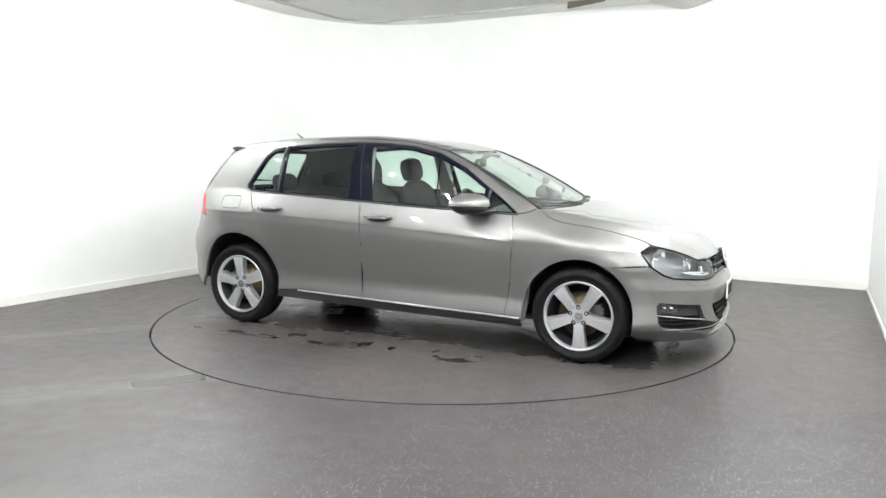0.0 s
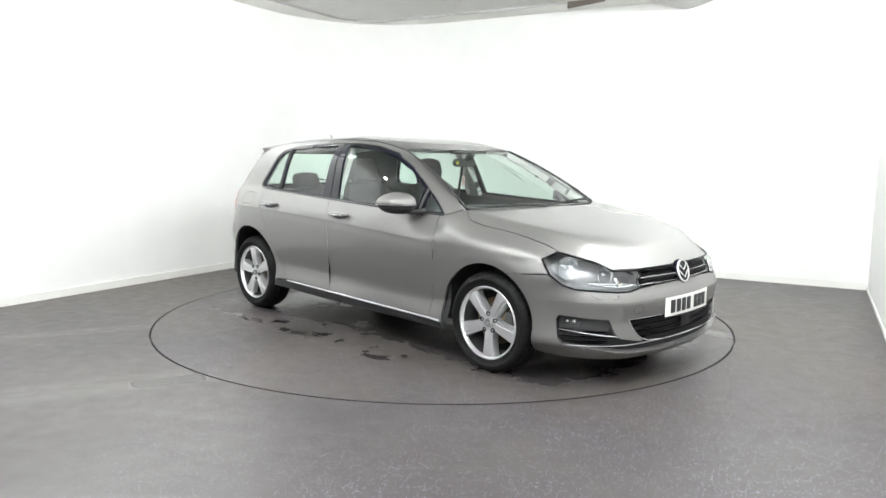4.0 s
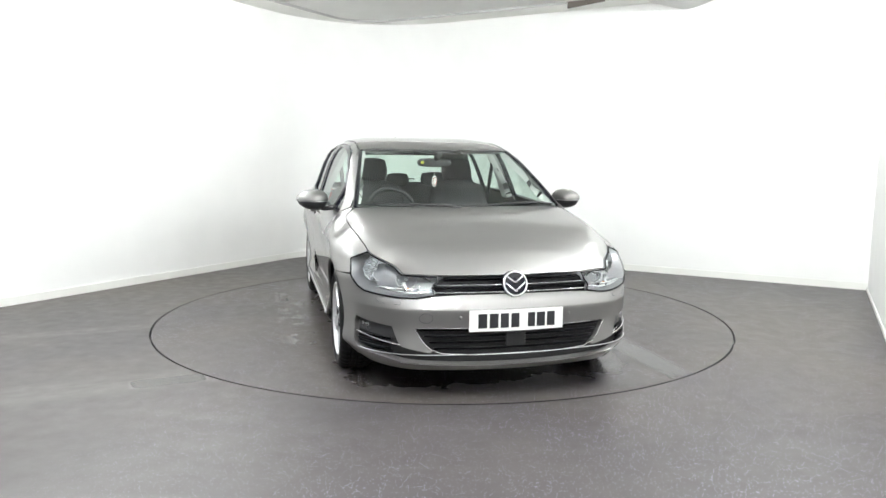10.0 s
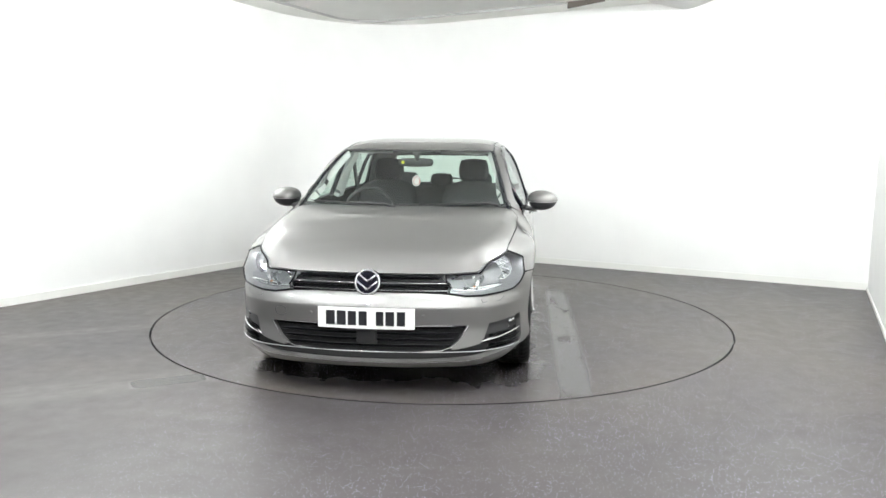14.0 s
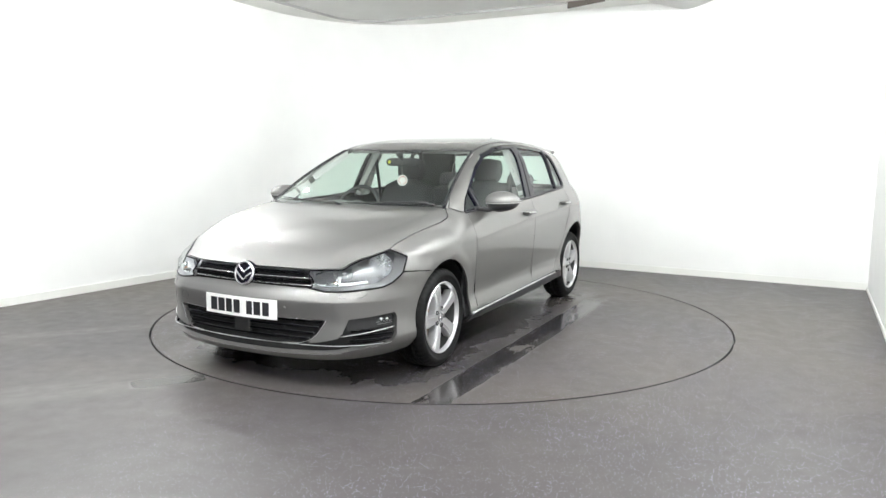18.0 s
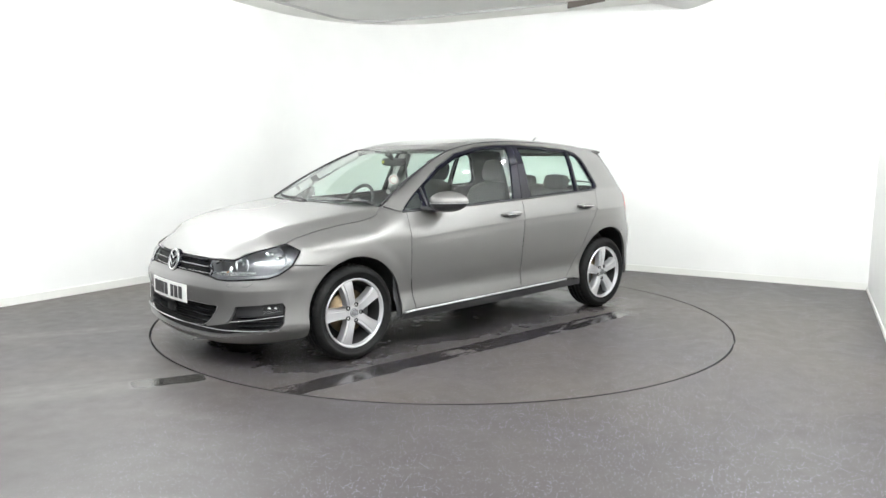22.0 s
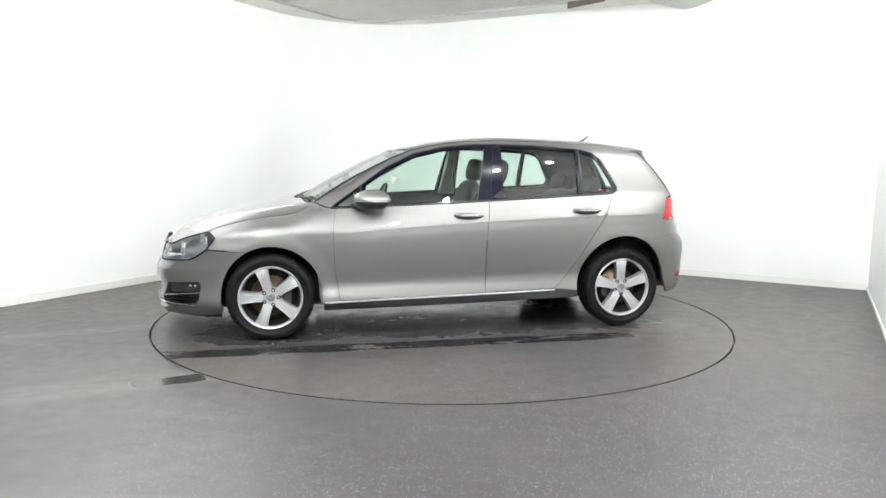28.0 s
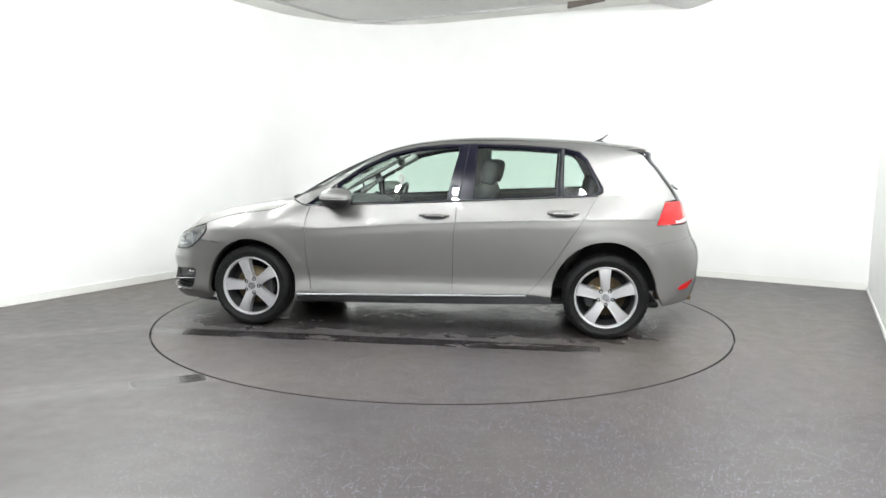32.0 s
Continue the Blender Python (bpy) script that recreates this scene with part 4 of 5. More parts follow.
for side in (1, -1):
    uv = [(s * side, z) for s, z in lamp_uv]
    lens = skin("headlight", uv, nose_at(-0.002), LENS, car, 0.04, (), 0.0, 0.001, "clear headlight cover")
    lens.visible_shadow = False
    skin("lamp_housing", uv, nose_at(0.125), LAMPDARK, lens, 0.04, (), 0, -0.004)
    r0 = [(p, q) for p, q in zip([nose_at(0.0)(*c) for c in dense(uv, 0.03)], [nose_at(0.127)(*c) for c in dense(uv, 0.03)])]
    bm = bmesh.new()
    vs = [(bm.verts.new(a), bm.verts.new(b)) for a, b in r0]
    for a, b in zip(vs, vs[1:] + vs[:1]):
        bm.faces.new((a[0], b[0], b[1], a[1]))
    part("lamp_wall", bm, LAMPDARK, lens)
    bm = bmesh.new()
    tube(bm, [nose_at(-0.001)(*c) for c in dense(uv, 0.03)], 0.0052, 6, closed=True)
    part("lamp_seal", bm, GRILLE, lens)
    tl = [(-1.716, 0.988), (-1.652, 0.826), (-1.86, 0.830), (-1.925, 0.84), (-1.895, 0.93), (-1.83, 0.99)]
    skin("tail_light", tl, lambda x, z, s=side: Vector((x, s * (body_y(x, z) + 0.002), z)), RED, car, 0.03, (), 0.02, 0.002, "red tail light")
    rb = [(-1.53, 0.672), (-1.885, 0.722), (-1.93, 0.73)] + [(-1.99, 0.6), (-1.985, 0.45), (-1.95, 0.30), (-1.90, 0.27), (-1.72, 0.25)] + [p for p in ARCHR if p[0] < -1.54 and p[1] > 0.27] + [(-1.53, 0.630)]
    skin("bumper_side", rb, lambda x, z, s=side: Vector((x, s * body_y(x, z), z)), PAINT, car, 0.03, (), 0.02, -0.001)

# tail
skin("tailgate", [(-0.62, 0.985), (-0.42, 0.93), (-0.42, 0.725), (0.42, 0.725), (0.42, 0.93), (0.62, 0.985)], tail_at(0.004), PAINT, car, 0.05)
g = skin("tailgate_window", [(-0.60, 1.03), (0.60, 1.03), (0.52, 1.31), (-0.52, 1.31)], tail_at(0.012), GLASS, car, 0.06, (), 0, 0, "green tinted rear glass")
g.visible_shadow = False
skin("tailgate_frame", [(-0.66, 0.99), (0.66, 0.99), (0.57, 1.335), (-0.57, 1.335)], tail_at(0.008), GLOSS, car, 0.05, [[(-0.60, 1.03), (0.60, 1.03), (0.52, 1.31), (-0.52, 1.31)]], 0.02, 0)
skin("rear_bumper", [(-0.515, 0.715), (-0.515, 0.26), (0.515, 0.26), (0.515, 0.715)], tail_at(0.0), PAINT, car, 0.04, (), 0.014, -0.002)

# floor pan and inner shell
bm = bmesh.new()
box(bm, (-1.72, -0.62, 0.20), (1.90, 0.62, 0.24), 0.02)
part("floor_pan", bm, DARK, car)
for side in (1, -1):
    inner = [(0.97, 0.24), (-0.90, 0.24), (-0.90, 0.50), (-1.02, 0.745), (-1.66, 0.745), (-1.72, 0.80), (-1.70, 0.95), (-1.20, 0.985), (0.86, 0.895), (1.02, 0.86), (1.0, 0.5)]
    skin("door_card", inner, side_at(side, 0.045), TRIM, car, 0.08, (), 0.0, 0, "charcoal inner door trim")
    for cx, fr in ((1.3185, 0.375), (-1.3185, 0.40)):
        bm = bmesh.new()
        rows = []
        for k in range(25):
            a = radians(2 + 176 * k / 24)
            lx, lz = cx + fr * math.cos(a), 0.31 + fr * math.sin(a)
            rows.append([bm.verts.new((lx, side * yy, lz)) for yy in (min(0.835, body_y(lx, lz) - 0.035), 0.60)])
        for a, b in zip(rows, rows[1:]):
            bm.faces.new((a[0], a[1], b[1], b[0]))
        bm.faces.new([r[1] for r in rows])
        part("wheel_arch_liner", bm, DARK, car)


# ---- details of the car's outside ----
def superball(bm, c, r, n=(28, 18), e=0.75, flat_back=0.55, zlo=-1.0, zhi=1.0):
    """A rounded block: a ball drawn towards a box, its back half (towards -x) flattened; cut between two heights."""
    rows = []
    for j in range(n[1] + 1):
        zz = zlo + (zhi - zlo) * j / n[1]
        zz = max(-0.999, min(0.999, zz))
        ring = max(0.02, (1 - abs(zz) ** 2.4) ** (1 / 2.4))
        row = []
        for k in range(n[0]):
            a = 2 * math.pi * k / n[0]
            cx, cy = math.cos(a), math.sin(a)
            px, py = math.copysign(abs(cx) ** e, cx), math.copysign(abs(cy) ** e, cy)
            if px < 0:
                px *= flat_back
            row.append(bm.verts.new((c[0] + r[0] * px * ring, c[1] + r[1] * py * ring, c[2] + r[2] * zz)))
        rows.append(row)
    for r0, r1 in zip(rows, rows[1:]):
        for k in range(n[0]):
            bm.faces.new((r0[k], r0[(k + 1) % n[0]], r1[(k + 1) % n[0]], r1[k]))
    bm.faces.new(rows[0][::-1])
    bm.faces.new(rows[-1])
    return rows


def teardrop(bm, side):
    """The outer end of a wing mirror grows thinner and sweeps back."""
    for v in bm.verts:
        o = max(0.0, (side * v.co.y - 0.90) / 0.15)
        v.co.z = 0.985 + (v.co.z - 0.985) * (1 - 0.30 * o * o)
        v.co.x -= 0.045 * o * o


for side in (1, -1):
    # wing mirror
    hub = new("wing_mirror")
    hub.parent = car
    c, r = (0.600, side * 0.945, 0.988), (0.150, 0.108, 0.074)
    bm = bmesh.new()
    superball(bm, c, r, e=0.92, flat_back=0.62, zlo=-0.08, zhi=0.995)
    teardrop(bm, side)
    bmesh.ops.recalc_face_normals(bm, faces=bm.faces)
    part("mirror_cap", bm, PAINT, hub, "grey painted mirror cap")
    bm = bmesh.new()
    superball(bm, c, (0.142, 0.100, 0.072), e=0.92, flat_back=0.62, zlo=-0.98, zhi=-0.10)
    teardrop(bm, side)
    tube(bm, [(0.60, side * 0.905, 0.945), (0.665, side * 0.865, 0.930), (0.745, side * 0.815, 0.945)], [0.030, 0.026, 0.030], 10, 0.6)
    bmesh.ops.recalc_face_normals(bm, faces=bm.faces)
    part("mirror_foot", bm, BLACK, hub, "black plastic mirror foot")
    bm = bmesh.new()
    pts = []
    for k in range(17):
        a = radians(-68 + 180 * k / 16)
        cx, cy = math.cos(a), math.sin(a)
        px, py = math.copysign(abs(cx) ** 0.92, cx), math.copysign(abs(cy) ** 0.92, cy)
        px = px * 0.62 if px < 0 else px
        pts.append((c[0] + 0.147 * px, c[1] + side * 0.1055 * py, 0.982))
    tube(bm, pts, 0.0032, 6)
    teardrop(bm, side)
    part("indicator_strip", bm, ALLOY, hub, "clear indicator strip round the mirror")
    bm = bmesh.new()
    for lo, hi in (((0.512, c[1] - 0.060, 0.952), (0.5155, c[1] + 0.055, 1.022)),):
        box(bm, lo, hi, 0.002)
    part("mirror_glass", bm, MIRROR, hub)
    # door handles
    for hx, hz, door_name in ((-0.088, 0.866, "front"), (-1.003, 0.898, "rear")):
        hub = new("door_handle")
        hub.parent = car
        # Flat black oval on the door paints the shade under the handle bar
        el = [(hx + 0.092 * math.cos(a) * (0.8 + 0.2 * abs(math.cos(a))), hz - 0.006 + 0.021 * math.sin(a)) for a in [2 * math.pi * k / 24 for k in range(24)]]
        skin("handle_gap_shade", el, lambda x, z, s=side: Vector((x, s * (body_y(x, z) + 0.0012), z)), BLACK, hub, 0.02, (), 0.0, 0, fine=0.012)
        bm = bmesh.new()
        pts, rad = [], []
        for k in range(13):
            f = k / 12 * 2 - 1
            x = hx + 0.108 * f
            z = hz + 0.010 - 0.004 * f * f
            lift = 0.030 * (1 - abs(f) ** 4) + 0.006
            pts.append((x, side * (body_y(x, z) + lift), z))
            rad.append(0.0065 + 0.011 * (1 - abs(f) ** 3))
        tube(bm, pts, rad, 12, 1.0)
        for v in bm.verts:
            v.co.y = side * max(side * v.co.y, body_y(v.co.x, v.co.z) + 0.001)
        # Bright arc painted in as the reflection in the handle's bowl
        low = bmesh.new()
        tube(low, [(hx + 0.075 * f, side * (body_y(hx, hz) + 0.002), hz - 0.012 - 0.014 * (1 - f * f)) for f in [k / 6 - 1 for k in range(13)]], [0.001 + 0.005 * (1 - (k / 6 - 1) ** 2) for k in range(13)], 6)
        part("bowl_reflection", low, ALLOY, hub, "bright arc standing in for the bowl's reflection")
        part("handle_bar", bm, PAINT, hub, "grey painted pull handle")
        bm = bmesh.new()
        tube(bm, [(p[0], p[1] + side * 0.013, p[2] - 0.006) for p in pts[2:-2]], 0.006, 6)
        part("handle_strip", bm, CHROME, hub, "bright handle strip")
    # bright bar painting the highlight on the sill edge, black strips at the windows
    bm = bmesh.new()
    tube(bm, [(x, side * (body_y(x, 0.27) + 0.006), 0.264 + (0.945 - x) * 0.026) for x in [0.945 - 0.1 * k for k in range(18)]], 0.0068, 6)
    part("sill_highlight", bm, ALLOY, car, "bright bar painting the light caught by the sill edge")
    bm = bmesh.new()
    tube(bm, [(x, side * (body_y(x, z) + 0.001), z) for x, z in dense(DLO[0:4], 0.08)[:26]], 0.007, 6)
    part("waist_seal", bm, BLACK, car)
    bm = bmesh.new()
    tube(bm, [(-0.983 - 0.012 * k / 6, side * (body_y(-0.985, 1.02 + 0.33 * k / 6) - 0.002), 1.02 + 0.33 * k / 6) for k in range(7)], 0.009, 6)
    part("window_bar", bm, BLACK, car)
    bm = bmesh.new()
    tube(bm, [(0.678, side * (body_y(0.678, 0.94 + 0.135 * k / 4) - 0.002), 0.94 + 0.135 * k / 4) for k in range(5)], 0.009, 6)
    part("window_bar", bm, BLACK, car)
    # split between the doors on the black centre pillar
    bm = bmesh.new()
    tube(bm, [(-0.257 - 0.061 * k / 6, side * (body_y(-0.28, 0.985 + 0.39 * k / 6) - 0.003), 0.985 + 0.39 * k / 6) for k in range(7)], 0.0035, 5)
    part("pillar_gap", bm, DARK, car)
    # roof strip in the roof's side channel
    bm = bmesh.new()
    tube(bm, [(x, side * (body_y(x, z) - 0.002), z + 0.001) for x, z in dense(DITCH, 0.05)[:36]], 0.0035, 6)
    part("roof_strip", bm, BLACK, car)
    # edge strip of the windscreen
    bm = bmesh.new()
    tube(bm, [screen_at(side * 1.01, k / 12) + Vector((0.002, 0, 0.002)) for k in range(13)], 0.006, 8)
    part("screen_strip", bm, BLACK, car)
    # mud flap and reflector
    refl = [(-1.826, 0.372), (-1.86, 0.396), (-1.955, 0.425), (-1.945, 0.40), (-1.90, 0.362), (-1.845, 0.358)]
    skin("rear_reflector", refl, lambda x, z, s=side: Vector((x, s * (body_y(x, z) + 0.003), z)), RED, car, 0.03, (), 0.01, 0)
    vb = [(-1.70, 0.40), (-1.82, 0.385), (-1.85, 0.35), (-1.93, 0.36), (-1.955, 0.33), (-1.935, 0.285), (-1.89, 0.27), (-1.69, 0.25)]
    clear = [(-1.80, 0.835), (-1.797, 0.857), (-1.90, 0.865), (-1.91, 0.842)]
    skin("reversing_light", clear, lambda x, z, s=side: Vector((x, s * (body_y(x, z) + 0.004), z)), CARD, car, 0.03, (), 0.004, 0)

# cowl, wipers
bm = bmesh.new()
rows = []
for k in range(25):
    q = -1 + 2 * k / 24
    a, b = screen_at(q * 0.99, 0.05) - Vector((0, 0, 0.006)), screen_at(q * 0.985, -0.02)
    rows.append([bm.verts.new(p) for p in (a, b, Vector((b.x + 0.035, b.y, 0.925)), Vector((b.x + 0.05, b.y, 0.80)))])
for r0, r1 in zip(rows, rows[1:]):
    for i in range(3):
        bm.faces.new((r0[i], r0[i + 1], r1[i + 1], r1[i]))
part("cowl", bm, BLACK, car, "black plastic cowl under the windscreen")
for q0, q1, k0, k1, foot in ((-0.92, -0.10, 0.045, 0.035, 0.02), (-0.06, 0.86, 0.040, 0.055, 0.80)):
    hub = new("wiper")
    hub.parent = car
    bm = bmesh.new()
    tube(bm, [screen_at(q0 + (q1 - q0) * i / 10, k0 + (k1 - k0) * i / 10) + Vector((0.004, 0, 0.007)) for i in range(11)], [0.003] + [0.0055] * 9 + [0.003], 6)
    part("wiper_blade", bm, BLACK, hub)
    bm = bmesh.new()
    mid = (q0 + q1) / 2
    tube(bm, [screen_at(q1 + 0.06, 0.01) + Vector((0.02, 0, 0.008)), screen_at(q1 - 0.05, 0.03) + Vector((0.012, 0, 0.015)), screen_at(mid, (k0 + k1) / 2) + Vector((0.006, 0, 0.013))], [0.011, 0.008, 0.005], 8)
    part("wiper_arm", bm, BLACK, hub)

# aerial
hub = new("aerial")
hub.parent = car
bm = bmesh.new()
z0 = top_z(-1.29, 0)
superball(bm, (-1.285, 0, z0 + 0.004), (0.045, 0.016, 0.016), (16, 6), 1.0, 1.0)
part("aerial_base", bm, BLACK, hub)
bm = bmesh.new()
tube(bm, [(-1.27, 0, z0 + 0.012), (-1.315, 0, z0 + 0.030), (-1.358, 0, z0 + 0.066)], [0.010, 0.008, 0.0045], 8)
part("aerial_rod", bm, BLACK, hub)

# emblem: a bright ring with plain slanting bars on black
hub = new("emblem")
hub.parent = car
hub.matrix_basis = pose(2.116, 0, 0.624, 0, 0, -90) @ pose(0, 0, 0, 14, 0, 0)
bm = bmesh.new()
lathe(bm, [(0.0, 0.004), (0.066, 0.004), (0.072, 0.001), (0.073, -0.02)], n=48)
part("emblem_disc", bm, GLOSS, hub)
bm = bmesh.new()
lathe(bm, [(0.058, 0.005), (0.060, 0.011), (0.066, 0.011), (0.0705, 0.005), (0.0705, 0.0)], n=48)
part("emblem_ring", bm, CHROME, hub)
for a, b in (((-0.042, 0.038), (0.0, 0.004)), ((0.042, 0.038), (0.0, 0.004)), ((-0.054, 0.006), (0.0, -0.040)), ((0.054, 0.006), (0.0, -0.040))):
    bm = bmesh.new()
    tube(bm, [(a[0], 0.007, a[1]), (b[0], 0.007, b[1])], 0.0062, 6)
    part("emblem_bar", bm, CHROME, hub)

# number plate: plain dark bars in place of the characters
hub = new("number_plate")
hub.parent = car
hub.matrix_basis = pose(2.172, 0, 0.441, 0, 0, 90)
bm = bmesh.new()
prof = [(-0.26 + 0.52 * k / 16) for k in range(17)]
bend = [0.015 * (y / 0.26) ** 2 for y in prof]
fr = [[bm.verts.new((y, d, z)) for y, d in zip(prof, bend)] for z in (-0.0555, 0.0555)]
bk = [[bm.verts.new((v.co.x, v.co.y + 0.006, v.co.z)) for v in row] for row in fr]
for r in (fr, bk):
    for i in range(16):
        bm.faces.new((r[0][i], r[0][i + 1], r[1][i + 1], r[1][i]))
for i in range(16):
    for j in (0, 1):
        bm.faces.new((fr[j][i], fr[j][i + 1], bk[j][i + 1], bk[j][i]))
for i in (0, 16):
    bm.faces.new((fr[0][i], fr[1][i], bk[1][i], bk[0][i]))
bmesh.ops.recalc_face_normals(bm, faces=bm.faces)
part("plate_board", bm, PLATE, hub, "white plate board", smooth=False)
for y0, wd in ((-0.190, 0.048), (-0.130, 0.048), (-0.072, 0.044), (-0.014, 0.044), (0.076, 0.040), (0.130, 0.046), (0.188, 0.044)):
    bm = bmesh.new()
    d = 0.015 * (y0 / 0.26) ** 2
    box(bm, (y0 - wd / 2, d - 0.003, -0.038), (y0 + wd / 2, d + 0.002, 0.038), 0.001)
    part("plate_bar", bm, INK, hub, smooth=False)
bm = bmesh.new()
box(bm, (-0.13, -0.004, -0.062), (0.13, 0.006, -0.056), 0.001)
part("plate_holder", bm, BLACK, hub, smooth=False)


def along(pts, inset, n=40):
    """Points along the nose through a line given in its own coordinates."""
    line = dense(pts + [pts[-1]], 0.03)[:-1] + [pts[-1]]
    f = nose_at(inset)
    return [f(s, z) for s, z in line]


def mirrored(pts):
    return pts + [(-s, z) for s, z in reversed(pts[:-1])] if abs(pts[-1][0]) < 1e-6 else pts


# upper grille
for z, rad, mat, nm in ((0.652, 0.011, GRILLE, "grille_bar"), (0.6215, 0.0022, CHROME, "grille_strip"), (0.612, 0.010, GRILLE, "grille_bar"), (0.5835, 0.004, CHROME, "grille_strip")):
    bm = bmesh.new()
    reach = 0.435 + (z - 0.57) * 0.35
    tube(bm, along(mirrored([(s_y(reach, z), z), (0.0, z)]), 0.006 if mat is not CHROME else 0.0), rad, 8, 0.8)
    part(nm, bm, mat, car, "bright strip under the grille" if mat is CHROME else "")
# lower grille: louvres, bright lining, sensor block, fog lamps
for z in (0.388, 0.356, 0.324, 0.292):
    bm = bmesh.new()
    reach = 0.44 + (z - 0.285) * 0.75
    tube(bm, along(mirrored([(s_y(reach, z), z), (0.0, z)]), 0.018), 0.008, 8, 0.9)
    part("louvre", bm, GRILLE, car)
bm = bmesh.new()
tube(bm, along(mirrored(nose_uv([("y", 0.538, 0.400), ("y", 0.49, 0.322), ("y", 0.455, 0.290), ("y", 0.40, 0.270), ("y", 0.26, 0.262), ("y", 0.0, 0.260)])), 0.002), 0.0024, 6)
part("mouth_strip", bm, CHROME, car, "bright strip round the lower grille")
# Thin bright tube put in as the highlight on the bumper lip
bm = bmesh.new()
tube(bm, along(mirrored(nose_uv([("x", 1.83, 0.262), ("y", 0.70, 0.236), ("y", 0.595, 0.214), ("y", 0.3, 0.203), ("y", 0.0, 0.201)])), 0.003), 0.0022, 6)
part("lip_highlight", bm, ALLOY, car, "bright line painting the highlight on the bumper lip")
bm = bmesh.new()
box(bm, (2.125, -0.055, 0.298), (2.152, 0.055, 0.382), 0.006)
part("sensor_block", bm, DARK, car)
skin("front_lip", both(nose_uv([("y", 0.0, 0.18), ("y", 0.6, 0.18), ("x", 1.80, 0.185), ("x", 1.68, 0.19), ("x", 1.68, 0.15), ("x", 1.82, 0.15), ("y", 0.55, 0.15), ("y", 0.0, 0.15)])), nose_at(0.05), BLACK, car, 0.05, (), 0.0, 0)
for side in (1, -1):
    for z, x0, x1 in ((0.335, 1.81, 2.02), (0.310, 1.81, 2.02), (0.285, 1.83, 2.03), (0.262, 1.86, 2.04)):
        bm = bmesh.new()
        tube(bm, along([(side * s_x(x0, z), z), (side * s_x(x1, z), z)], 0.016), 0.007, 6, 0.8)
        part("side_louvre", bm, GRILLE, car)
    bm = bmesh.new()
    tube(bm, along([(side * s_x(1.79, 0.346), 0.346), (side * s_x(1.90, 0.335), 0.335), (side * s_y(0.60, 0.309), 0.309)], 0.004), [0.0035] * 99, 6)
    part("fog_strip", bm, CHROME, car, "bright strip under the fog lamp")
    a = [(side * s_x(x, z), z) for x, z in ((1.815, 0.412), (1.815, 0.366), (1.905, 0.358), (1.905, 0.402))]
    fog = skin("fog_lamp", a, nose_at(0.012), LENS, car, 0.03, (), 0.0, 0)
    skin("fog_reflector", a, nose_at(0.030), LAMPGREY, fog, 0.015, (), 0.0, 0)
    for x, rr in ((1.84, 0.012), (1.875, 0.015)):
        bm = bmesh.new()
        bmesh.ops.create_uvsphere(bm, u_segments=10, v_segments=6, radius=rr)
        bmesh.ops.transform(bm, matrix=Matrix.Translation(nose_at(0.026)(side * s_x(x, 0.388), 0.388)), verts=bm.verts)
        part("fog_bulb", bm, REFLECTOR, fog)
    b = [(side * s_x(x, z), z) for x, z in ((1.80, 0.418), (1.80, 0.352), (2.03, 0.335), (2.03, 0.408))]
    skin("fog_panel", b, nose_at(0.028), BLACK, car, 0.04, (), 0.0, 0)
    for y, z, rr in ((0.302, 0.458, 0.009),):
        bm = bmesh.new()
        p = nose_at(-0.001)(s_y(y * side, z), z)
        lathe(bm, [(0.0, 0.002), (rr * 0.8, 0.002), (rr, 0.0)], n=16)
        bmesh.ops.transform(bm, matrix=Matrix.Translation(p) @ pose(0, 0, 0, 0, 0, -90 + side * 10), verts=bm.verts)
        part("parking_sensor", bm, PAINT, car)
    # inside the headlight
    lens = [o for o in car.children if o.name.startswith("headlight")][0 if side > 0 else 1]
    for x, y, z, rr, dep in ((1.772, 0.690, 0.672, 0.068, 0.05), (1.925, 0.548, 0.634, 0.056, 0.042)):
        p = Vector((x, side * y, z))
        yaw = -90 + side * (24 if y > 0.6 else 14)
        m = Matrix.Translation(p) @ pose(0, 0, 0, 0, 0, yaw)
        bm = bmesh.new()
        lathe(bm, [(rr * 1.06, -0.004), (rr * 1.04, 0.004), (rr, 0.003), (rr * 0.85, -dep * 0.35), (rr * 0.6, -dep * 0.7), (rr * 0.25, -dep), (0.001, -dep)], n=10)
        bmesh.ops.transform(bm, matrix=m, verts=bm.verts)
        part("reflector_bowl", bm, REFLECTOR, lens, smooth=False)
        bm = bmesh.new()
        lathe(bm, [(0.0, 0.0), (0.010, -0.002), (0.012, -0.012), (0.012, -dep)], n=14)
        bmesh.ops.transform(bm, matrix=m, verts=bm.verts)
        part("bulb", bm, REFLECTOR, lens)
    for line, rad, mat, nm in ((((0.44, 0.590), (0.53, 0.578), (0.62, 0.582), (0.72, 0.600)), 0.010, REFLECTOR, "lamp_trim"), (((0.585, 0.580), (0.60, 0.632)), 0.013, REFLECTOR, "lamp_wedge"),
                               (((0.50, 0.640), (0.60, 0.69), (0.70, 0.735)), 0.007, GLOSS, "lamp_brow"), (((0.568, 0.590), (0.576, 0.602)), 0.009, AMBER, "indicator_bulb")):
        bm = bmesh.new()
        tube(bm, along([(s_y(side * y, z), z) for y, z in line], 0.025), rad, 8, 0.8)
        part(nm, bm, mat, lens)

# round towing cover and the outlines of the lamp washers in the bumper
bm = bmesh.new()
tube(bm, [nose_at(-0.0005)(s_y(-0.48, 0.456) + 0.026 * math.cos(2 * math.pi * k / 28), 0.456 + 0.026 * math.sin(2 * math.pi * k / 28)) for k in range(28)], 0.0014, 5, closed=True)
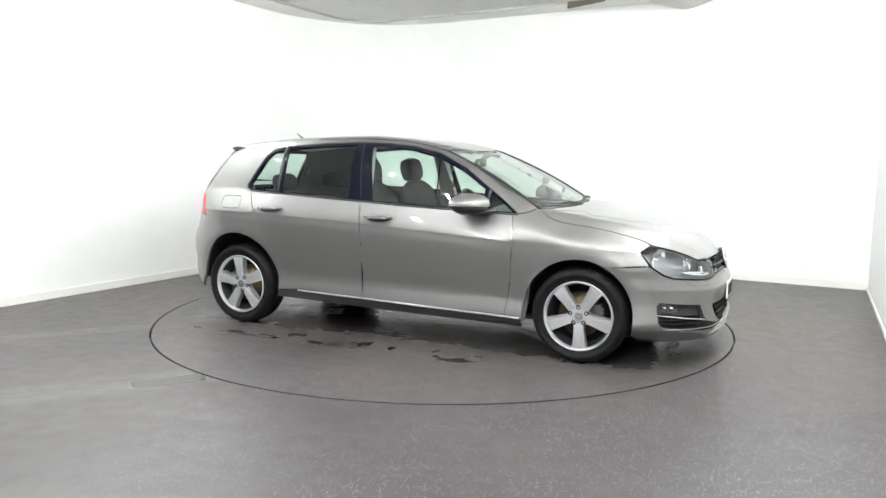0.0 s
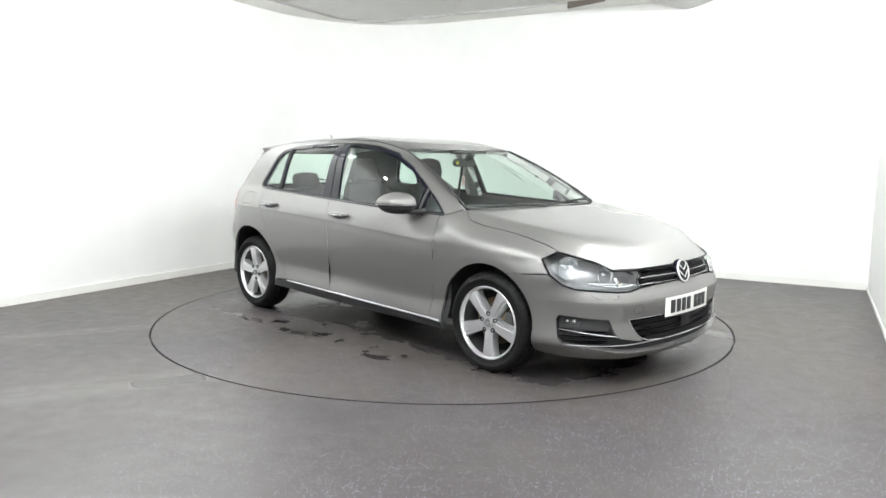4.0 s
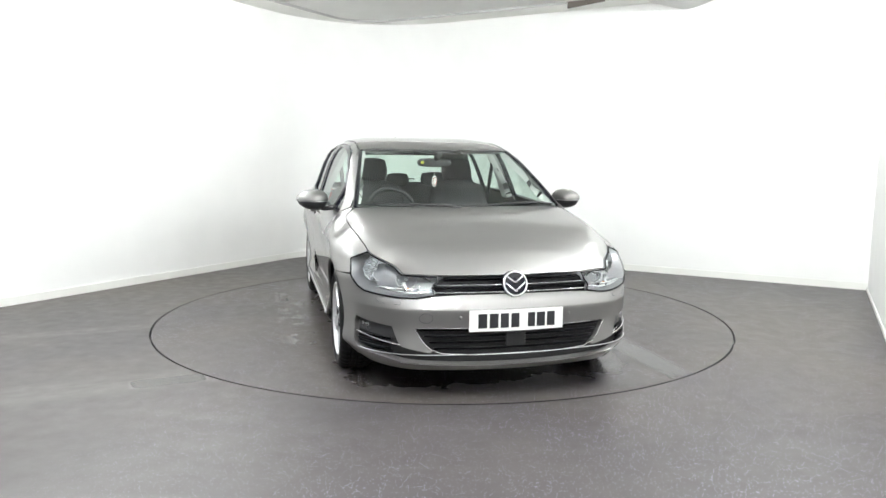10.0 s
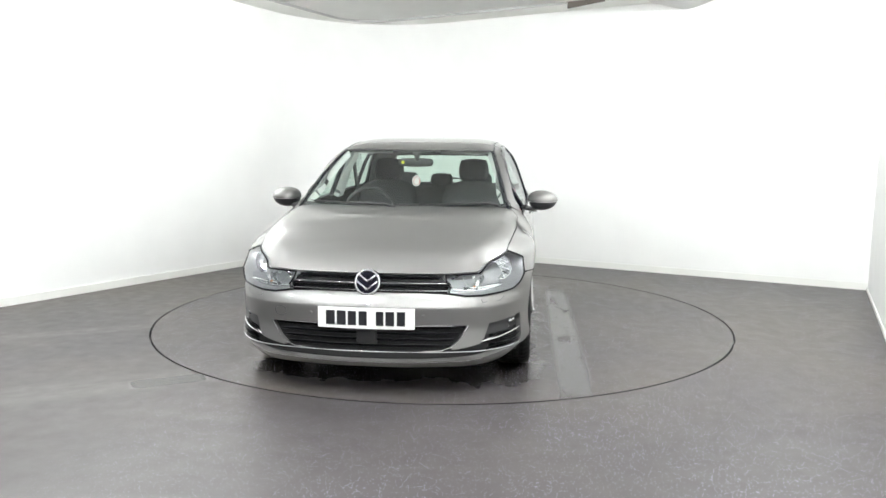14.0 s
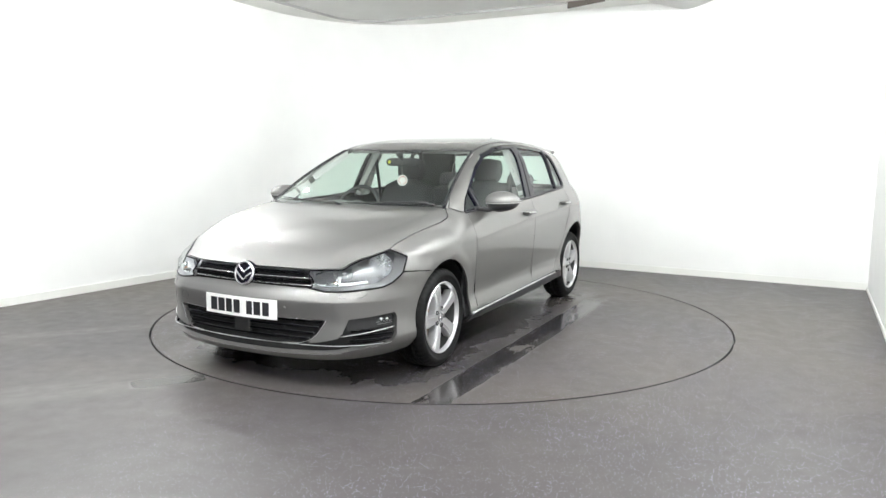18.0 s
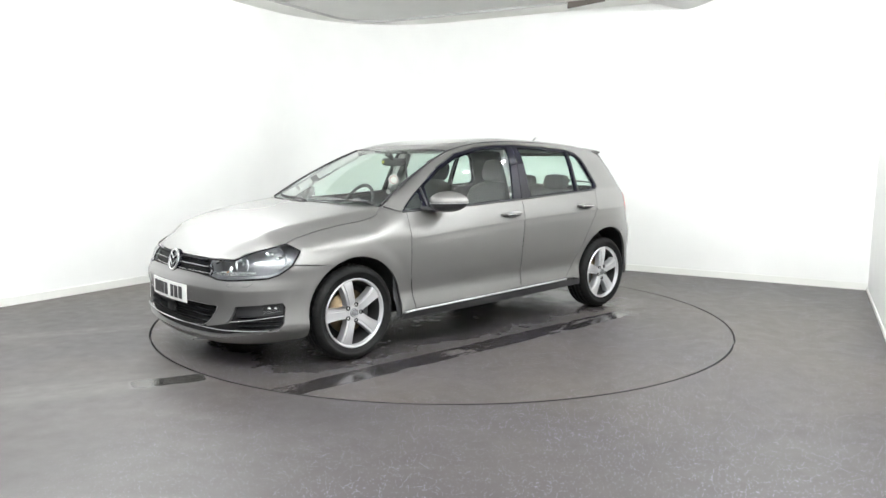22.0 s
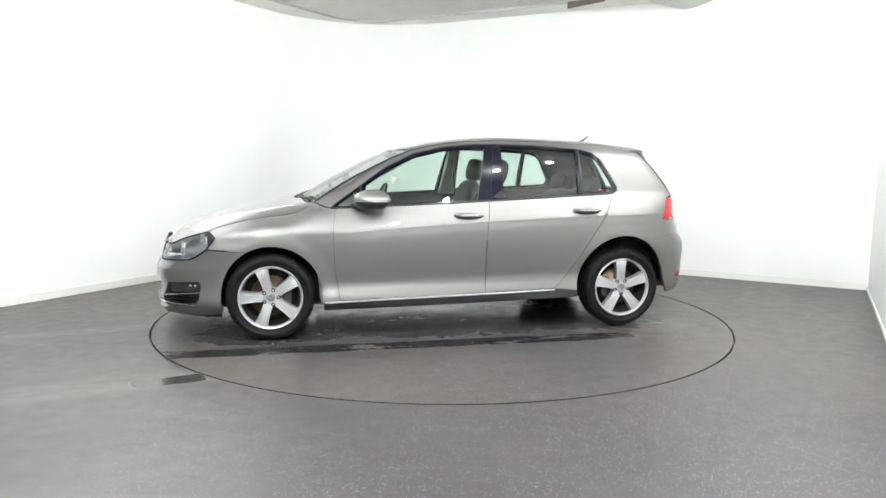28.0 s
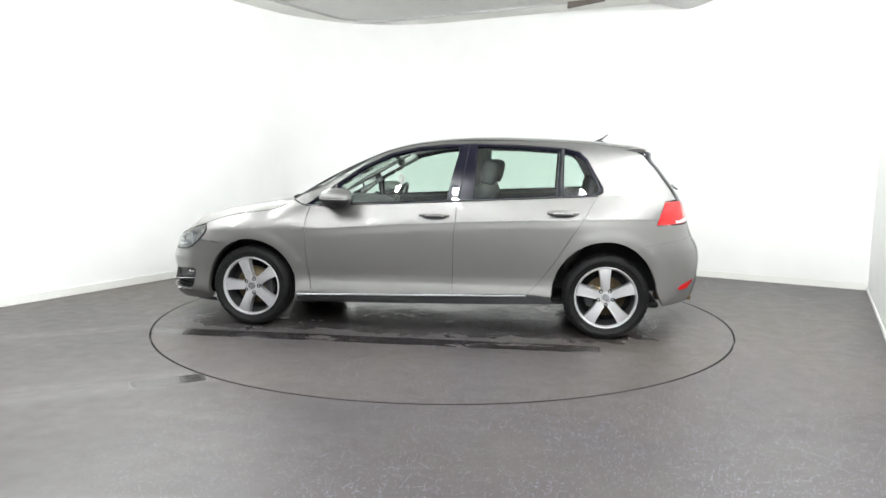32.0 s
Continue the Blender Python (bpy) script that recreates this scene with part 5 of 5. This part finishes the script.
part("towing_cover_gap", bm, BLACK, car)
for side in (1, -1):
    bm = bmesh.new()
    q = [(s_y(side * y, z), z) for y, z in ((0.60, 0.540), (0.605, 0.522), (0.70, 0.524), (0.72, 0.545))]
    tube(bm, [nose_at(-0.0005)(*c) for c in rounded(q, 0.01)], 0.0012, 5)
    part("washer_cover_gap", bm, BLACK, car)

# roof spoiler, rear wiper, tail pipe
bm = bmesh.new()
rows = []
for k in range(25):
    y = -0.575 + 1.15 * k / 24
    q = abs(y) / 0.575
    xr, zr = -1.632 + 0.050 * q ** 4, 1.374 - 0.022 * q * q
    rows.append([bm.verts.new(p) for p in ((-1.44, y, top_z(-1.44, y) + 0.001), (-1.53, y, (top_z(-1.44, y) + zr) / 2 + 0.008), (xr, y, zr), (xr + 0.004, y, zr - 0.012), (-1.555, y * 0.97, 1.322))])
for r0, r1 in zip(rows, rows[1:]):
    for i in range(4):
        bm.faces.new((r0[i], r0[i + 1], r1[i + 1], r1[i]))
for r in (rows[0], rows[-1]):
    bm.faces.new(r)
bmesh.ops.recalc_face_normals(bm, faces=bm.faces)
sp = part("roof_spoiler", bm, PAINT, car, "grey painted roof spoiler")
sp.modifiers.new("edges", "EDGE_SPLIT").split_angle = radians(35)
bm = bmesh.new()
tube(bm, [(-1.835, 0.0, 1.055), (-1.885, 0.0, 1.075)], [0.022, 0.016], 10)
tube(bm, [(-1.87, 0.0, 1.075), (-1.865, 0.30, 1.06)], [0.010, 0.006], 8)
part("rear_wiper", bm, BLACK, car)
bm = bmesh.new()
for y in (0.46, 0.54):
    tube(bm, [(-1.70, y, 0.275), (-1.95, y, 0.285)], 0.026, 14)
part("tail_pipe", bm, STEEL, car)
skin("rear_valance", [(-0.52, 0.275), (0.52, 0.275), (0.50, 0.22), (-0.50, 0.22)], tail_at(0.05), BLACK, car, 0.05, (), 0.01, 0)


# ---- the car's inside ----
def cushion(bm, lo, hi, bulge=0.02, n=15):
    """A padded block: a box with many faces, its sides swelling out."""
    made = bmesh.ops.create_cube(bm, size=2.0)["verts"]
    es = list({e for v in made for e in v.link_edges})
    bmesh.ops.subdivide_edges(bm, edges=es, cuts=n, use_grid_fill=True)
    c = [(a + b) / 2 for a, b in zip(lo, hi)]
    h = [(b - a) / 2 for a, b in zip(lo, hi)]
    for v in bm.verts:
        p = v.co
        q = [p[i] * math.sqrt(max(0, 1 - 0.30 * p[(i + 1) % 3] ** 2 - 0.30 * p[(i + 2) % 3] ** 2 + 0.12 * p[(i + 1) % 3] ** 2 * p[(i + 2) % 3] ** 2)) for i in range(3)]
        v.co = Vector([c[i] + h[i] * q[i] * 1.1 for i in range(3)])
    return bm


def placed(name, size, m, material, parent, label=""):
    bm = cushion(bmesh.new(), [-s / 2 for s in size], [s / 2 for s in size])
    bmesh.ops.transform(bm, matrix=m, verts=bm.verts)
    return part(name, bm, material, parent, label)


for y in (0.37, -0.37):
    seat = new("front_seat")
    seat.parent = car
    tagged(seat, "charcoal fabric front seat with a headrest")
    placed("seat_cushion", (0.54, 0.50, 0.16), pose(0.08, y, 0.42, 0, -8), FABRIC, seat)
    placed("seat_backrest", (0.15, 0.50, 0.64), pose(-0.32, y, 0.76, 0, -17), FABRIC, seat)
    placed("headrest", (0.115, 0.235, 0.185), pose(-0.445, y, 1.178, 0, -12), FABRIC, seat)
    for dy in (-0.05, 0.05):
        bm = bmesh.new()
        tube(bm, [(-0.40, y + dy, 1.0), (-0.435, y + dy, 1.12)], 0.007, 8)
        part("headrest_post", bm, CHROME, seat)
bench = new("rear_bench")
bench.parent = car
tagged(bench, "charcoal fabric rear bench")
placed("bench_cushion", (0.50, 1.26, 0.18), pose(-0.78, 0, 0.42, 0, -6), FABRIC, bench)
placed("bench_backrest", (0.14, 1.28, 0.62), pose(-1.13, 0, 0.72, 0, -20), FABRIC, bench)
for y in (-0.36, 0.0, 0.36):
    placed("rear_headrest", (0.09, 0.24 if y else 0.20, 0.13), pose(-1.235, y, 1.075 if y else 1.065, 0, -14), FABRIC, bench)
bm = bmesh.new()
box(bm, (-1.72, -0.60, 0.93), (-1.27, 0.60, 0.955), 0.006)
part("parcel_shelf", bm, TRIM, car)

# dashboard: a swept profile across the cabin
bm = bmesh.new()
prof = [(1.08, 0.90), (0.95, 0.925), (0.80, 0.930), (0.66, 0.925), (0.56, 0.895), (0.50, 0.84), (0.49, 0.76), (0.52, 0.66), (0.60, 0.56), (0.75, 0.50)]
rows = []
for k in range(17):
    q = -1 + 2 * k / 16
    rows.append([bm.verts.new((x - 0.10 * q * q * (x > 0.9), 0.755 * q * (1 - 0.10 * (x > 1.0)), z + (0.035 * math.exp(-((q + 0.5) / 0.28) ** 2) if 0.5 < x < 0.85 else 0))) for x, z in prof])
for r0, r1 in zip(rows, rows[1:]):
    for i in range(len(prof) - 1):
        bm.faces.new((r0[i], r0[i + 1], r1[i + 1], r1[i]))
bmesh.ops.recalc_face_normals(bm, faces=bm.faces)
part("dashboard", bm, TRIM, car, "charcoal dashboard")
hub = new("steering_wheel")
hub.parent = car
hub.matrix_basis = pose(0.43, -0.36, 0.885, 0, -24, 0)
bm = bmesh.new()
tube(bm, [(0, 0.182 * math.cos(2 * math.pi * k / 40), 0.182 * math.sin(2 * math.pi * k / 40)) for k in range(40)], 0.015, 10, closed=True)
part("wheel_rim", bm, BLACK, hub)
bm = bmesh.new()
for a in (0, 180, 270):
    tube(bm, [(0.01, 0.05 * math.cos(radians(a)), 0.05 * math.sin(radians(a))), (0, 0.175 * math.cos(radians(a)), 0.175 * math.sin(radians(a)))], 0.014, 8)
superball(bm, (0.02, 0, 0), (0.03, 0.075, 0.06), (20, 8))
part("wheel_boss", bm, TRIM, hub)

# head lining and pillar trims
lin = [(0.33, 0.0), (0.33, 0.45)] + [(x, body_y(x, z) - 0.03) for x, z in DITCH[1:]] + [(-1.58, 0.0)]
lining = lin + [(x, -y) for x, y in reversed(lin[1:-1])]
skin("head_lining", lining, top_at(-0.035), LINING, car, 0.08, (), 0, 0, "pale head lining")
for side in (1, -1):
    bits = {"a_pillar_trim": [(0.93, 0.945), (0.99, 0.960), (0.31, 1.328), (0.30, 1.300)],
            "b_pillar_trim": [(-0.20, 0.96), (-0.345, 0.97), (-0.355, 1.385), (-0.265, 1.385)],
            "c_pillar_trim": [(-1.02, 0.98), (-1.72, 0.98), (-1.59, 1.33), (-1.20, 1.375), (-1.02, 1.37), (-1.12, 1.33), (-1.27, 1.07), (-1.24, 1.03)]}
    for nm, poly in bits.items():
        skin(nm, poly, side_at(side, 0.035), LINING if nm != "c_pillar_trim" else TRIM, car, 0.06, (), 0.012 if nm == "c_pillar_trim" else 0.045, 0)
    bm = bmesh.new()
    tube(bm, [(-0.30, side * 0.655, 1.28), (-0.33, side * 0.60, 0.80)], 0.016, 6, 0.25)
    part("seat_belt", bm, BLACK, car)

# rear-view mirror, sticker, hanging air freshener
hub = new("rear_view_mirror")
hub.parent = car
placed("mirror_body", (0.035, 0.245, 0.060), pose(0.335, -0.015, 1.247, 0, 0, 4), BLACK, hub)
bm = bmesh.new()
tube(bm, [(0.345, -0.005, 1.27), (0.40, 0, 1.318)], [0.014, 0.03], 10)
box(bm, (0.34, -0.185, 1.312), (0.395, 0.18, 1.336), 0.01)
part("sensor_housing", bm, BLACK, hub)
bm = bmesh.new()
lathe(bm, [(0.0, 0.002), (0.0125, 0.002), (0.0125, 0.0)], n=20)
bmesh.ops.transform(bm, matrix=pose(0.3575, -0.112, 1.247, 0, 0, -90), verts=bm.verts)
part("round_sticker", bm, YELLOW, hub, "round yellow sticker", smooth=False)
hub = new("air_freshener")
hub.parent = car
m = pose(0.33, -0.012, 1.107, 0, 0, -40)
bm = bmesh.new()
lathe(bm, [(0.0, 0.004), (0.036, 0.004), (0.042, 0.002), (0.042, -0.002), (0.036, -0.004), (0.0, -0.004)], n=32)
bmesh.ops.transform(bm, matrix=m, verts=bm.verts)
part("freshener_disc", bm, CARD, hub, "round white card with a red ring", smooth=False)
for s in (1, -1):
    bm = bmesh.new()
    tube(bm, [(0.030 * math.cos(2 * math.pi * k / 28), 0.0045 * s, 0.030 * math.sin(2 * math.pi * k / 28)) for k in range(28)], 0.0022, 5, closed=True)
    bmesh.ops.transform(bm, matrix=m, verts=bm.verts)
    part("red_ring", bm, RED, hub)
bm = bmesh.new()
tube(bm, [(0.33, -0.012, 1.148), (0.333, -0.012, 1.225)], 0.0015, 5)
part("cord", bm, CARD, hub)


# ---- what moves: the turntable, and the car that stands on it ----
HEADING = [(0.0, -23.72), (6.0, -54.86), (9.0, -70.46), (13.0, -91.34), (19.0, -122.34), (23.0, -143.07), (28.0, -168.08), (30.0, -178.35), (32.0, -188.13)]
OFFSET = (0.0506, -0.1567)


def motions():
    rows, rows2 = [], []
    for t, h in HEADING:
        c, s = math.cos(radians(h)), math.sin(radians(h))
        rows.append((t, pose(c * OFFSET[0] - s * OFFSET[1], s * OFFSET[0] + c * OFFSET[1], 0, 0, 0, h)))
        rows2.append((t, pose(0, 0, 0, 0, 0, h)))
    walk(car, rows)
    walk(plate, rows2)


motions()
